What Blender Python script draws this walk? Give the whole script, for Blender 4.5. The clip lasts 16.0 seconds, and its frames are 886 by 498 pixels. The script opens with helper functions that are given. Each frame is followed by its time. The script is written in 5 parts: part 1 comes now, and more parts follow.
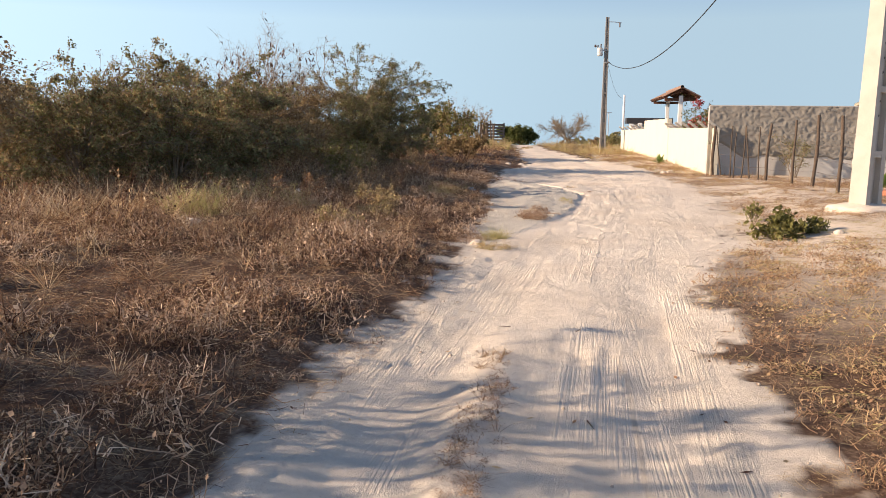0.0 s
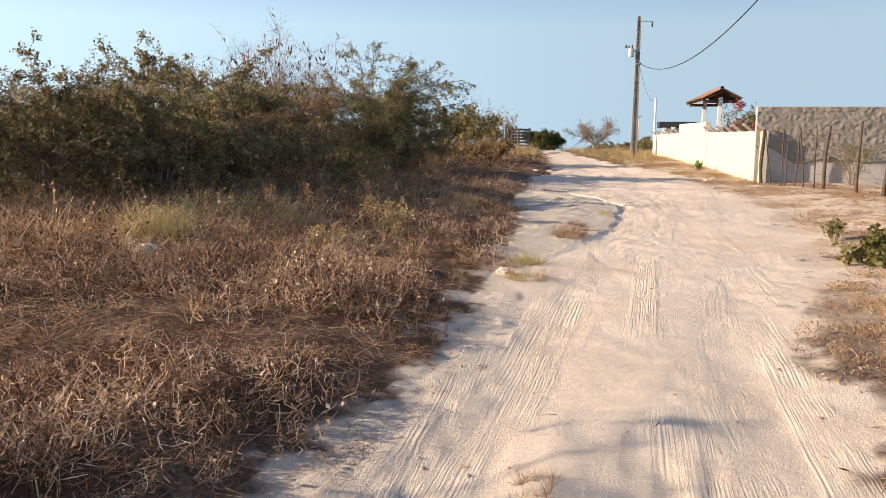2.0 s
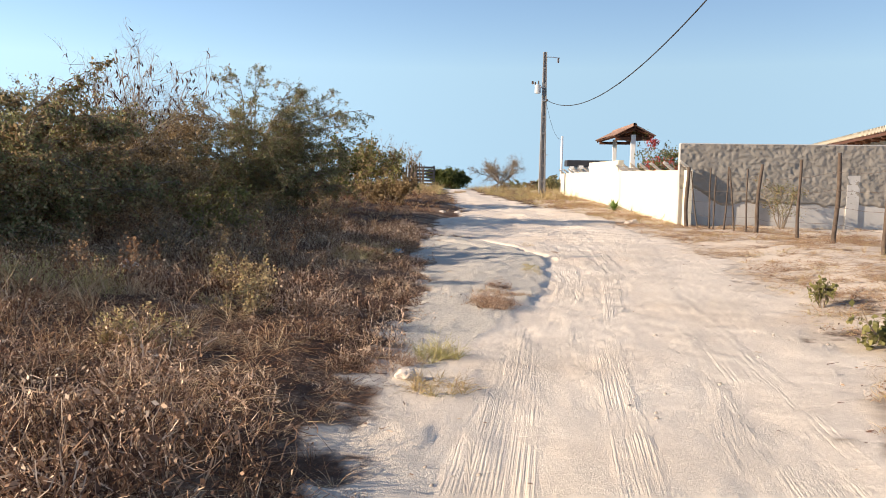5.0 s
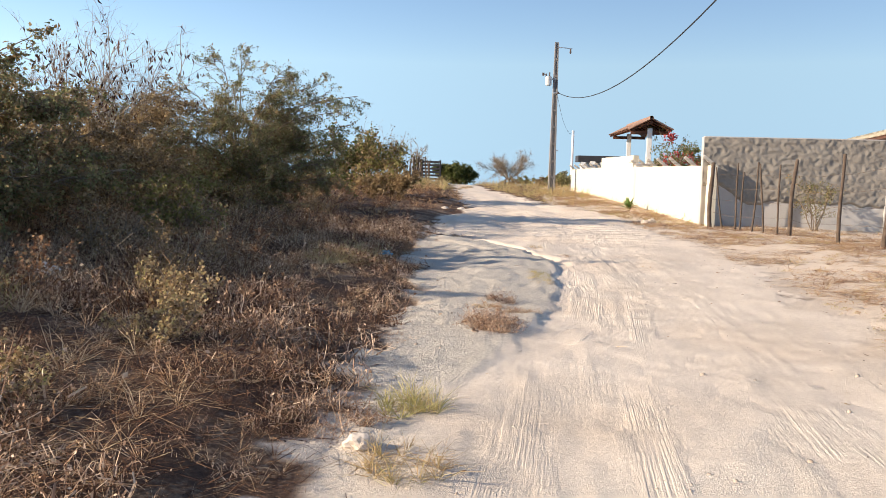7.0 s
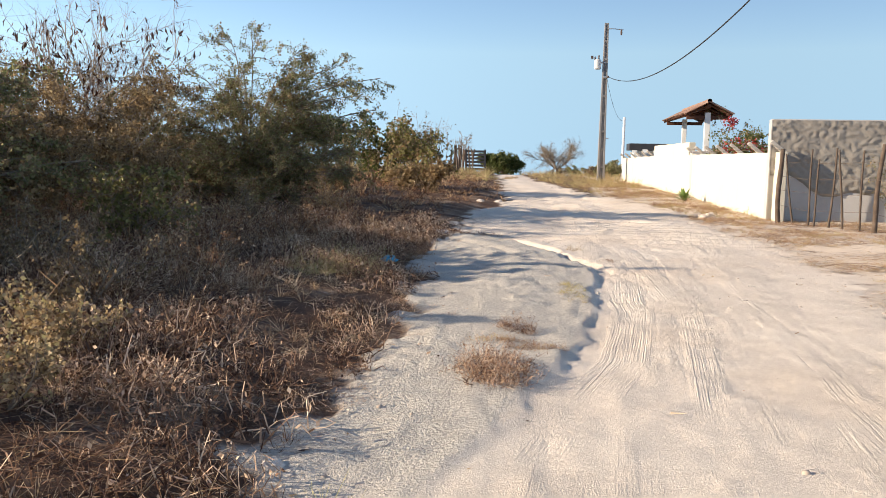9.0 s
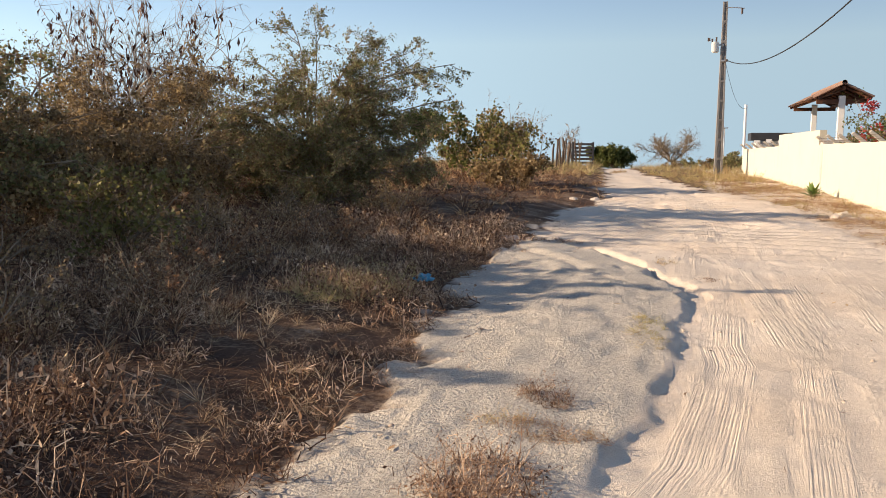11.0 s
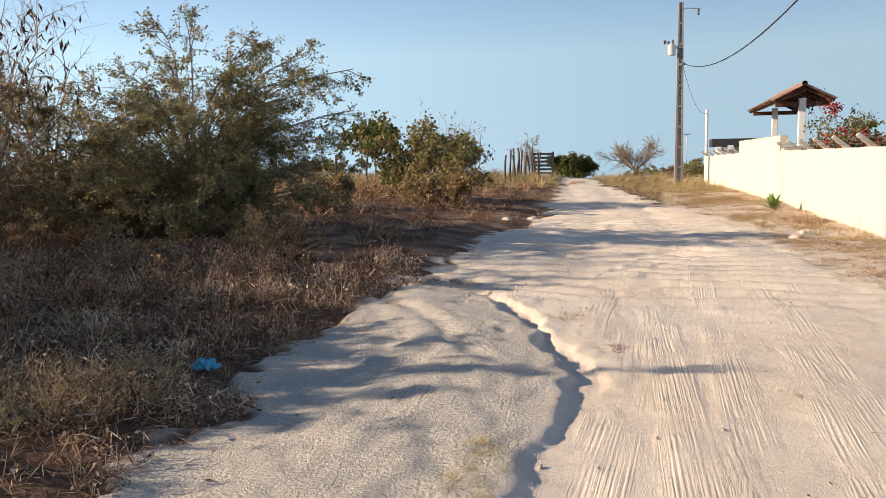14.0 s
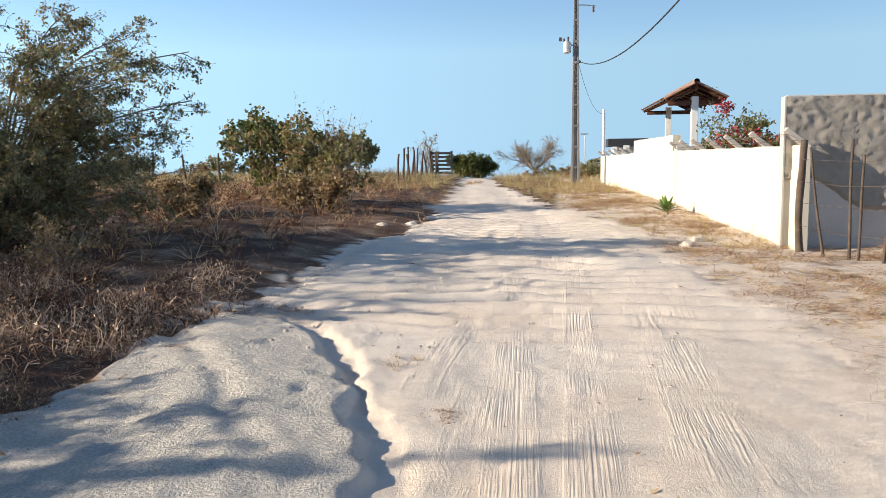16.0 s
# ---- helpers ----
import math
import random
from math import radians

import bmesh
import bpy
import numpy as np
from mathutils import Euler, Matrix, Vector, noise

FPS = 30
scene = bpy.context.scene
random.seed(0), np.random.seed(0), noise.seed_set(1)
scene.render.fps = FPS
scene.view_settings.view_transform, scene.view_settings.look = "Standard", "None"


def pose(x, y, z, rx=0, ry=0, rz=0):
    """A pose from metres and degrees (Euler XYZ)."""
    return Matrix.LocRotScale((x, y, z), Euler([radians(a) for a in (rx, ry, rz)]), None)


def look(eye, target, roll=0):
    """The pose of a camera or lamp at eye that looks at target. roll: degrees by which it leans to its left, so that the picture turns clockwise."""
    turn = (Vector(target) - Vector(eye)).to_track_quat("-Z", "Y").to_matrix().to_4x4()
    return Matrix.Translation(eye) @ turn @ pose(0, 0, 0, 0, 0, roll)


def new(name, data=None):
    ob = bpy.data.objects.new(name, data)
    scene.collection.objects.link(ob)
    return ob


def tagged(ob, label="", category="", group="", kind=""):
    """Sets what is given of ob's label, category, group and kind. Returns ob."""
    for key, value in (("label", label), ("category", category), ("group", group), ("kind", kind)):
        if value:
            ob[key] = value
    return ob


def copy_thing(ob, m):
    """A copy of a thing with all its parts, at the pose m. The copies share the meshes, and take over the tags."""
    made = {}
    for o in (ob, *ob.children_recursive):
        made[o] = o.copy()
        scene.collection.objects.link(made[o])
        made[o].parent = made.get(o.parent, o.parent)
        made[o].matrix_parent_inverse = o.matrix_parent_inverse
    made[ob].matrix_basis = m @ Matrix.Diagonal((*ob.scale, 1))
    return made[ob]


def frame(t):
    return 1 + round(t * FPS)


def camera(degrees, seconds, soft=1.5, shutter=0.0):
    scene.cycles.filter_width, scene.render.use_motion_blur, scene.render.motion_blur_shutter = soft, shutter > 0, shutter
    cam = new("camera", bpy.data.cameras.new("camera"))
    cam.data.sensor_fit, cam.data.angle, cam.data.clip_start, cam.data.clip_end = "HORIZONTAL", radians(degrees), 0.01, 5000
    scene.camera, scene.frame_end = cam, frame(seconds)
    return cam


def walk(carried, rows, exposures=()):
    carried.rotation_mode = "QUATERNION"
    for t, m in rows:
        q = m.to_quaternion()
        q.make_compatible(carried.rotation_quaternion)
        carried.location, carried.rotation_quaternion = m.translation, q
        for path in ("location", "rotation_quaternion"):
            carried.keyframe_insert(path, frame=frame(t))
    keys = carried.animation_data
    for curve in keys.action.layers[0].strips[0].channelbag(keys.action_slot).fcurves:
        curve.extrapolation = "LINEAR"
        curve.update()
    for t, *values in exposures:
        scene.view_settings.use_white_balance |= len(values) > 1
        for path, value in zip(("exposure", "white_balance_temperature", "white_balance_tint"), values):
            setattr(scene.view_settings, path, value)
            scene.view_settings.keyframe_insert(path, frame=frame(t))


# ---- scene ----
cam = camera(58.0, 16.0, 0.5)
EXPO, SKY, SUN = 0.95, 0.082, 5.0
PATH = [
    (0, (-0.01, 0.031, 1.523), (-0.339, 1.979, 1.21), 0.6),
    (0.5, (-0.068, 0.531, 1.531), (-0.391, 2.482, 1.232), 0.4),
    (1, (-0.103, 0.964, 1.533), (-0.511, 2.901, 1.246), 0.0),
    (1.5, (-0.206, 1.459, 1.488), (-0.672, 3.378, 1.175), -0.2),
    (2, (-0.282, 1.904, 1.474), (-0.671, 3.843, 1.174), 0.4),
    (2.5, (-0.399, 2.398, 1.475), (-0.784, 4.344, 1.222), -0.1),
    (3, (-0.52, 2.869, 1.455), (-0.843, 4.829, 1.218), -0.1),
    (3.5, (-0.55, 3.314, 1.432), (-0.854, 5.28, 1.222), -0.3),
    (4, (-0.62, 3.739, 1.393), (-0.883, 5.71, 1.182), -0.3),
    (4.5, (-0.651, 4.199, 1.418), (-0.8, 6.183, 1.211), 0.2),
    (4.7, (-0.607, 4.385, 1.44), (-0.755, 6.369, 1.236), 0.6),
    (6.8, (-0.568, 6.103, 1.356), (-0.762, 8.082, 1.145), 0.5),
    (7, (-0.554, 6.296, 1.356), (-0.73, 8.276, 1.141), 1.4),
    (7.5, (-0.479, 6.742, 1.33), (-0.663, 8.724, 1.143), 0.6),
    (8, (-0.428, 7.212, 1.286), (-0.595, 9.194, 1.078), 1.1),
    (8.5, (-0.395, 7.715, 1.303), (-0.462, 9.696, 1.034), 2.1),
    (9, (-0.329, 8.144, 1.333), (-0.63, 10.107, 1.091), 1.0),
    (9.2, (-0.309, 8.304, 1.32), (-0.689, 10.252, 1.072), 0.8),
    (11.3, (0.072, 10.284, 1.33), (-0.515, 12.179, 1.072), -0.1),
    (11.5, (0.13, 10.447, 1.359), (-0.462, 12.34, 1.102), -0.4),
    (12, (0.202, 10.78, 1.38), (-0.395, 12.673, 1.135), -0.7),
    (12.5, (0.261, 11.141, 1.421), (-0.305, 13.047, 1.213), -0.6),
    (13, (0.374, 11.581, 1.426), (-0.182, 13.489, 1.201), -1.0),
    (13.5, (0.439, 11.989, 1.401), (-0.106, 13.901, 1.178), -1.0),
    (14, (0.515, 12.398, 1.424), (-0.007, 14.314, 1.191), -1.1),
    (14.5, (0.611, 12.819, 1.427), (0.094, 14.737, 1.193), -1.3),
    (15, (0.66, 13.288, 1.386), (0.288, 15.24, 1.164), -0.7),
    (15.5, (0.753, 13.719, 1.368), (0.439, 15.68, 1.133), -0.9),
    (16, (0.837, 14.081, 1.404), (0.537, 16.044, 1.165), -0.8),
]
walk(cam, [(t, look(eye, target, roll)) for t, eye, target, roll in PATH], [
    (t, EXPO + stop, kelvin, tint) for t, stop, kelvin, tint in (
        (0.0, -0.05, 6700, 18), (3.5, 0.0, 6700, 18), (4.5, 0.05, 6250, 14), (7.0, 0.05, 6200, 14), (8.5, 0.05, 5900, 10),
        (9.2, 0.0, 6300, 14), (11.5, -0.15, 6850, 17), (14.0, -0.15, 6550, 15), (15.0, -0.08, 6200, 13), (16.0, -0.03, 5850, 10))])

# ---- light ----
SUN_UP, SUN_FROM = 21.0, (-0.963, -0.27)
world = bpy.data.worlds.new("sky")
scene.world = world
world.use_nodes = True
wn, wl = world.node_tree.nodes, world.node_tree.links
wn.clear()
sky = wn.new("ShaderNodeTexSky")
sky.sky_type, sky.sun_disc = "NISHITA", False
sky.sun_elevation = radians(SUN_UP)
sky.sun_rotation = -math.atan2(SUN_FROM[0], SUN_FROM[1])
sky.altitude, sky.air_density, sky.dust_density, sky.ozone_density = 0, 1.0, 0.15, 2.0
# the sky's lowest band goes on below the horizon, where the land falls away
coord, split, low, join = (wn.new("ShaderNode" + k) for k in ("TexCoord", "SeparateXYZ", "Math", "CombineXYZ"))
low.operation = "MAXIMUM"
low.inputs[1].default_value = 0.12
wl.new(coord.outputs["Generated"], split.inputs[0])
wl.new(split.outputs["X"], join.inputs["X"])
wl.new(split.outputs["Y"], join.inputs["Y"])
wl.new(split.outputs["Z"], low.inputs[0])
wl.new(low.outputs[0], join.inputs["Z"])
wl.new(join.outputs[0], sky.inputs["Vector"])
back = wn.new("ShaderNodeBackground")
back.inputs["Strength"].default_value = SKY
wl.new(sky.outputs[0], back.inputs["Color"])
wl.new(back.outputs[0], wn.new("ShaderNodeOutputWorld").inputs["Surface"])
sun = new("sun", bpy.data.lights.new("sun", "SUN"))
sun.data.energy, sun.data.angle, sun.data.color = SUN, radians(0.55), (1.0, 0.83, 0.61)
sun.matrix_world = look((SUN_FROM[0] * 30, SUN_FROM[1] * 30, 30 * math.tan(radians(SUN_UP))), (0, 0, 0))


# ---- mesh helpers ----
def smooth(a, b, v):
    f = np.clip((np.asarray(v, float) - a) / (b - a), 0, 1)
    return f * f * (3 - 2 * f)


def hashed(ix, iy, seed):
    v = np.sin(ix * 127.1 + iy * 311.7 + seed * 74.7) * 43758.5453
    return v - np.floor(v)


def vnoise(x, y, seed=0):
    """Value noise from -1 to 1."""
    x, y = np.asarray(x, float), np.asarray(y, float)
    ix, iy = np.floor(x), np.floor(y)
    fx, fy = x - ix, y - iy
    fx, fy = fx * fx * (3 - 2 * fx), fy * fy * (3 - 2 * fy)
    a, b = hashed(ix, iy, seed), hashed(ix + 1, iy, seed)
    c, d = hashed(ix, iy + 1, seed), hashed(ix + 1, iy + 1, seed)
    return 2 * ((a + (b - a) * fx) * (1 - fy) + (c + (d - c) * fx) * fy) - 1


def fbm(x, y, octaves=4, seed=0):
    total, gain = 0.0, 0.5
    for k in range(octaves):
        total = total + gain * vnoise(x * 2 ** k, y * 2 ** k, seed + k)
        gain *= 0.5
    return total


def as_mesh(name, verts, faces, material=None, tone=None, shade=False):
    """A mesh from arrays of places and of faces that all have the same number of corners."""
    verts, faces = np.asarray(verts, np.float32), np.asarray(faces, np.int32)
    me = bpy.data.meshes.new(name)
    n, k = faces.shape
    me.vertices.add(len(verts))
    me.vertices.foreach_set("co", verts.ravel())
    me.loops.add(n * k)
    me.loops.foreach_set("vertex_index", faces.ravel())
    me.polygons.add(n)
    me.polygons.foreach_set("loop_start", np.arange(0, n * k, k, dtype=np.int32))
    if tone is not None:
        at = me.attributes.new("tone", "FLOAT", "POINT")
        at.data.foreach_set("value", np.asarray(tone, np.float32))
    if shade:
        me.polygons.foreach_set("use_smooth", np.ones(n, bool))
    me.update(calc_edges=True)
    if material:
        me.materials.append(material)
    return me


def part(name, bm, material, parent, label="", shade=False):
    me = bpy.data.meshes.new(name)
    bm.normal_update()
    bm.to_mesh(me)
    bm.free()
    if material:
        me.materials.append(material)
    if shade:
        for p in me.polygons:
            p.use_smooth = True
    ob = new(name, me)
    ob.parent = parent
    return tagged(ob, label)


def array_part(name, verts, faces, material, parent, label="", tone=None, shade=False):
    ob = new(name, as_mesh(name, verts, faces, material, tone, shade))
    ob.parent = parent
    return tagged(ob, label)


def thing(name, label, category, x=0, y=0, z=0, group="", kind="", turn=0):
    ob = new(name)
    ob.empty_display_size = 0.2
    ob.matrix_world = pose(x, y, z, 0, 0, turn)
    return tagged(ob, label, category, group, kind)


def box(bm, x0, x1, y0, y1, z0, z1, bevel=0.0):
    geo = bmesh.ops.create_cube(bm, size=1.0)["verts"]
    for v in geo:
        v.co = Vector((x0 + (v.co.x + 0.5) * (x1 - x0), y0 + (v.co.y + 0.5) * (y1 - y0), z0 + (v.co.z + 0.5) * (z1 - z0)))
    if bevel:
        edges = list({e for v in geo for e in v.link_edges})
        bmesh.ops.bevel(bm, geom=edges, offset=bevel, segments=2, affect="EDGES", profile=0.6)
    return geo


def prism(bm, pts, z0, z1):
    """An upright block over a plan outline; z0 and z1 are one height or one a corner."""
    zs0 = z0 if hasattr(z0, "__len__") else [z0] * len(pts)
    zs1 = z1 if hasattr(z1, "__len__") else [z1] * len(pts)
    lo = [bm.verts.new((p[0], p[1], z)) for p, z in zip(pts, zs0)]
    hi = [bm.verts.new((p[0], p[1], z)) for p, z in zip(pts, zs1)]
    n = len(pts)
    bm.faces.new(lo[::-1])
    bm.faces.new(hi)
    for i in range(n):
        bm.faces.new((lo[i], lo[(i + 1) % n], hi[(i + 1) % n], hi[i]))


def tubes(paths, radii, sides=4):
    """Tubes along many paths of one length: paths (B, K, 3), radii (B, K)."""
    paths = np.asarray(paths, float)
    radii = np.asarray(radii, float)
    b, k, _ = paths.shape
    tan = np.gradient(paths, axis=1)
    tan /= np.linalg.norm(tan, axis=2, keepdims=True) + 1e-9
    ref = np.where(np.abs(tan[..., 2:3]) > 0.9, np.array([1.0, 0, 0]), np.array([0, 0, 1.0]))
    u = np.cross(tan, ref)
    u /= np.linalg.norm(u, axis=2, keepdims=True) + 1e-9
    w = np.cross(tan, u)
    ang = np.arange(sides) * 2 * np.pi / sides
    ring = (u[:, :, None, :] * np.cos(ang)[None, None, :, None] + w[:, :, None, :] * np.sin(ang)[None, None, :, None])
    verts = paths[:, :, None, :] + ring * radii[:, :, None, None]
    idx = np.arange(b * k * sides).reshape(b, k, sides)
    nxt = np.roll(idx, -1, axis=2)
    faces = np.stack([idx[:, :-1], nxt[:, :-1], nxt[:, 1:], idx[:, 1:]], axis=-1).reshape(-1, 4)
    return verts.reshape(-1, 3), faces


def joined(pieces):
    verts, faces, tones, at = [], [], [], 0
    for v, f, *t in pieces:
        verts.append(v)
        faces.append(f + at)
        tones.append(t[0] if t else np.zeros(len(v)))
        at += len(v)
    return np.concatenate(verts), np.concatenate(faces), np.concatenate(tones)


# ---- materials ----
def material(name):
    m = bpy.data.materials.new(name)
    m.use_nodes = True
    n = m.node_tree.nodes
    return m, n, m.node_tree.links, n["Principled BSDF"]


def ramp(n, stops):
    r = n.new("ShaderNodeValToRGB")
    while len(r.color_ramp.elements) < len(stops):
        r.color_ramp.elements.new(0.5)
    for e, (at, c) in zip(r.color_ramp.elements, stops):
        e.position, e.color = at, (*c, 1)
    return r


def grain(n, l, scale, detail=4, vector=None, rough=0.55):
    t = n.new("ShaderNodeTexNoise")
    t.inputs["Scale"].default_value, t.inputs["Detail"].default_value, t.inputs["Roughness"].default_value = scale, detail, rough
    if vector is not None:
        l.new(vector, t.inputs["Vector"])
    return t.outputs["Fac"]


def mixed(n, l, fac, a, b, mode="MIX"):
    m = n.new("ShaderNodeMix")
    m.data_type, m.blend_type = "RGBA", mode
    for sock, v in ((m.inputs["Factor"], fac), (m.inputs["A"], a), (m.inputs["B"], b)):
        if isinstance(v, bpy.types.NodeSocket):
            l.new(v, sock)
        elif isinstance(v, (int, float)):
            sock.default_value = v
        else:
            sock.default_value = (*v, 1)
    return m.outputs["Result"]


def maths(n, l, op, a, b=0.0):
    m = n.new("ShaderNodeMath")
    m.operation = op
    for sock, v in ((m.inputs[0], a), (m.inputs[1], b)):
        if isinstance(v, bpy.types.NodeSocket):
            l.new(v, sock)
        else:
            sock.default_value = v
    return m.outputs[0]


def relief(n, l, bsdf, height, strength, distance):
    b = n.new("ShaderNodeBump")
    b.inputs["Strength"].default_value, b.inputs["Distance"].default_value = strength, distance
    l.new(height, b.inputs["Height"])
    l.new(b.outputs[0], bsdf.inputs["Normal"])


def surface(name, stops, scale, rough=0.85, bump=0.3, depth=0.01, fine=60, metal=0.0, big=0.0):
    """A grained surface: a colour ramp over noise at two scales, with fine relief."""
    m, n, l, b = material(name)
    v = n.new("ShaderNodeNewGeometry").outputs["Position"]
    f = maths(n, l, "ADD", maths(n, l, "MULTIPLY", grain(n, l, scale, 5, v), 0.65), maths(n, l, "MULTIPLY", grain(n, l, fine, 3, v), 0.35))
    r = ramp(n, stops)
    l.new(f, r.inputs[0])
    l.new(r.outputs[0], b.inputs["Base Color"])
    b.inputs["Roughness"].default_value, b.inputs["Metallic"].default_value = rough, metal
    b.inputs["Specular IOR Level"].default_value = 0.25
    if bump:
        relief(n, l, b, grain(n, l, fine, 4, v), bump, depth)
    return m


def leafy(name, stops, through_light=0.35, rough=0.6):
    """Leaf and straw: colour by each plant's tone, some light passing through."""
    m, n, l, b = material(name)
    a = n.new("ShaderNodeAttribute")
    a.attribute_name = "tone"
    r = ramp(n, stops)
    v = n.new("ShaderNodeNewGeometry").outputs["Position"]
    l.new(maths(n, l, "ADD", a.outputs["Fac"], maths(n, l, "MULTIPLY", maths(n, l, "SUBTRACT", grain(n, l, 1.3, 3, v), 0.5), 0.7)), r.inputs[0])
    l.new(r.outputs[0], b.inputs["Base Color"])
    b.inputs["Roughness"].default_value = rough
    b.inputs["Specular IOR Level"].default_value = 0.2
    t = n.new("ShaderNodeBsdfTranslucent")
    l.new(r.outputs[0], t.inputs["Color"])
    mix = n.new("ShaderNodeMixShader")
    mix.inputs[0].default_value = through_light
    l.new(b.outputs[0], mix.inputs[1])
    l.new(t.outputs[0], mix.inputs[2])
    l.new(mix.outputs[0], n["Material Output"].inputs["Surface"])
    return m


M_CURL = leafy("curled_dry_weed", [(0.0, (0.05, 0.026, 0.018)), (0.35, (0.18, 0.10, 0.06)), (0.62, (0.40, 0.25, 0.155)), (1.0, (0.76, 0.58, 0.41))], 0.2)
M_STRAW = leafy("dry_straw", [(0.0, (0.08, 0.04, 0.025)), (0.35, (0.24, 0.14, 0.08)), (0.65, (0.44, 0.295, 0.17)), (1.0, (0.66, 0.52, 0.34))], 0.25)
M_WEED = leafy("dry_weed", [(0.0, (0.055, 0.026, 0.017)), (0.35, (0.19, 0.095, 0.052)), (0.65, (0.38, 0.22, 0.115)), (1.0, (0.58, 0.43, 0.25))], 0.3)
M_MAT = leafy("creeping_leaf", [(0.0, (0.16, 0.088, 0.055)), (0.4, (0.38, 0.235, 0.14)), (0.75, (0.54, 0.385, 0.22)), (1.0, (0.44, 0.385, 0.17))], 0.3)
M_PALE = leafy("pale_straw", [(0.0, (0.30, 0.20, 0.10)), (0.5, (0.46, 0.34, 0.18)), (1.0, (0.40, 0.36, 0.14))], 0.25)
M_OLIVE = leafy("olive_leaf", [(0.0, (0.11, 0.095, 0.03)), (0.5, (0.19, 0.18, 0.06)), (1.0, (0.33, 0.29, 0.11))], 0.4, 0.5)
M_GREEN = leafy("green_leaf", [(0.0, (0.05, 0.065, 0.018)), (0.5, (0.095, 0.115, 0.034)), (1.0, (0.20, 0.19, 0.06))], 0.35, 0.5)
M_ACACIA = leafy("fine_leaf", [(0.0, (0.11, 0.115, 0.045)), (0.5, (0.225, 0.22, 0.095)), (1.0, (0.40, 0.36, 0.18))], 0.4, 0.5)
M_DRYLEAF = leafy("dry_leaf", [(0.0, (0.10, 0.066, 0.036)), (0.5, (0.265, 0.18, 0.09)), (1.0, (0.44, 0.34, 0.18))], 0.4)
M_POD = leafy("seed_pod", [(0.0, (0.05, 0.022, 0.014)), (1.0, (0.13, 0.06, 0.035))], 0.1)
M_FLOWER = leafy("red_bract", [(0.0, (0.26, 0.03, 0.03)), (0.5, (0.42, 0.06, 0.06)), (1.0, (0.46, 0.13, 0.07))], 0.3)
M_TWIG = surface("twig_bark", [(0.2, (0.13, 0.095, 0.065)), (0.7, (0.30, 0.235, 0.17))], 5, 0.9, 0.2, 0.004)
M_PALETWIG = surface("pale_bark", [(0.2, (0.20, 0.155, 0.115)), (0.7, (0.37, 0.31, 0.25))], 5, 0.9, 0.2, 0.004)
M_POST = surface("weathered_wood", [(0.25, (0.05, 0.035, 0.026)), (0.5, (0.10, 0.072, 0.053)), (0.8, (0.17, 0.13, 0.10))], 9, 0.9, 0.6, 0.012, 45)
M_CONCRETE = surface("pole_concrete", [(0.2, (0.32, 0.295, 0.255)), (0.6, (0.45, 0.415, 0.365)), (0.9, (0.52, 0.485, 0.425))], 3, 0.85, 0.3, 0.004, 70)
# far pole's weathered concrete, darkened also for its face turned from the sun
M_FARPOLE = surface("weathered_shaded_concrete", [(0.2, (0.18, 0.17, 0.162)), (0.6, (0.265, 0.252, 0.24)), (0.9, (0.36, 0.345, 0.325))], 3, 0.9, 0.4, 0.004, 50)
M_PAINT = surface("cream_paint", [(0.15, (0.47, 0.425, 0.335)), (0.4, (0.575, 0.53, 0.425)), (0.9, (0.615, 0.57, 0.46))], 1.3, 0.8, 0.12, 0.004, 40)
def streaked(m):
    """Grey rain streaks running down a painted wall."""
    n, l = m.node_tree.nodes, m.node_tree.links
    b = n["Principled BSDF"]
    old = b.inputs["Base Color"].links[0].from_socket
    pos = n.new("ShaderNodeNewGeometry").outputs["Position"]
    scale = n.new("ShaderNodeVectorMath")
    scale.operation = "MULTIPLY"
    scale.inputs[1].default_value = (5.0, 5.0, 0.5)
    l.new(pos, scale.inputs[0])
    r = ramp(n, [(0.60, (0, 0, 0)), (0.72, (1, 1, 1))])
    l.new(grain(n, l, 1.0, 5, scale.outputs[0], 0.65), r.inputs[0])
    l.new(mixed(n, l, maths(n, l, "MULTIPLY", r.outputs[0], 0.5), old, (0.42, 0.39, 0.33)), b.inputs["Base Color"])


streaked(M_PAINT)
M_ROUGH = surface("thrown_plaster", [(0.2, (0.18, 0.16, 0.138)), (0.5, (0.265, 0.24, 0.205)), (0.85, (0.34, 0.31, 0.27))], 2.4, 0.95, 0.5, 0.012, 55)
M_RENDER = surface("smooth_render", [(0.25, (0.33, 0.31, 0.285)), (0.5, (0.45, 0.425, 0.395)), (0.8, (0.54, 0.515, 0.48))], 1.7, 0.9, 0.2, 0.005, 40)
M_TILE = surface("clay_tile", [(0.2, (0.15, 0.085, 0.062)), (0.5, (0.26, 0.16, 0.118)), (0.85, (0.45, 0.35, 0.28))], 3.5, 0.85, 0.4, 0.01, 30)
M_BEAM = surface("stained_beam", [(0.2, (0.06, 0.026, 0.016)), (0.6, (0.115, 0.05, 0.028)), (0.9, (0.17, 0.077, 0.042))], 6, 0.7, 0.3, 0.006, 50)
M_METAL = surface("galvanised_steel", [(0.2, (0.36, 0.37, 0.38)), (0.8, (0.52, 0.53, 0.54))], 8, 0.45, 0.1, 0.002, 60, 0.8)
M_GREYPAINT = surface("grey_enamel", [(0.2, (0.44, 0.45, 0.45)), (0.8, (0.58, 0.59, 0.58))], 4, 0.5, 0.1, 0.002)
M_CABLE = surface("black_sheath", [(0.2, (0.016, 0.016, 0.017)), (0.8, (0.035, 0.035, 0.037))], 6, 0.6, 0.0)
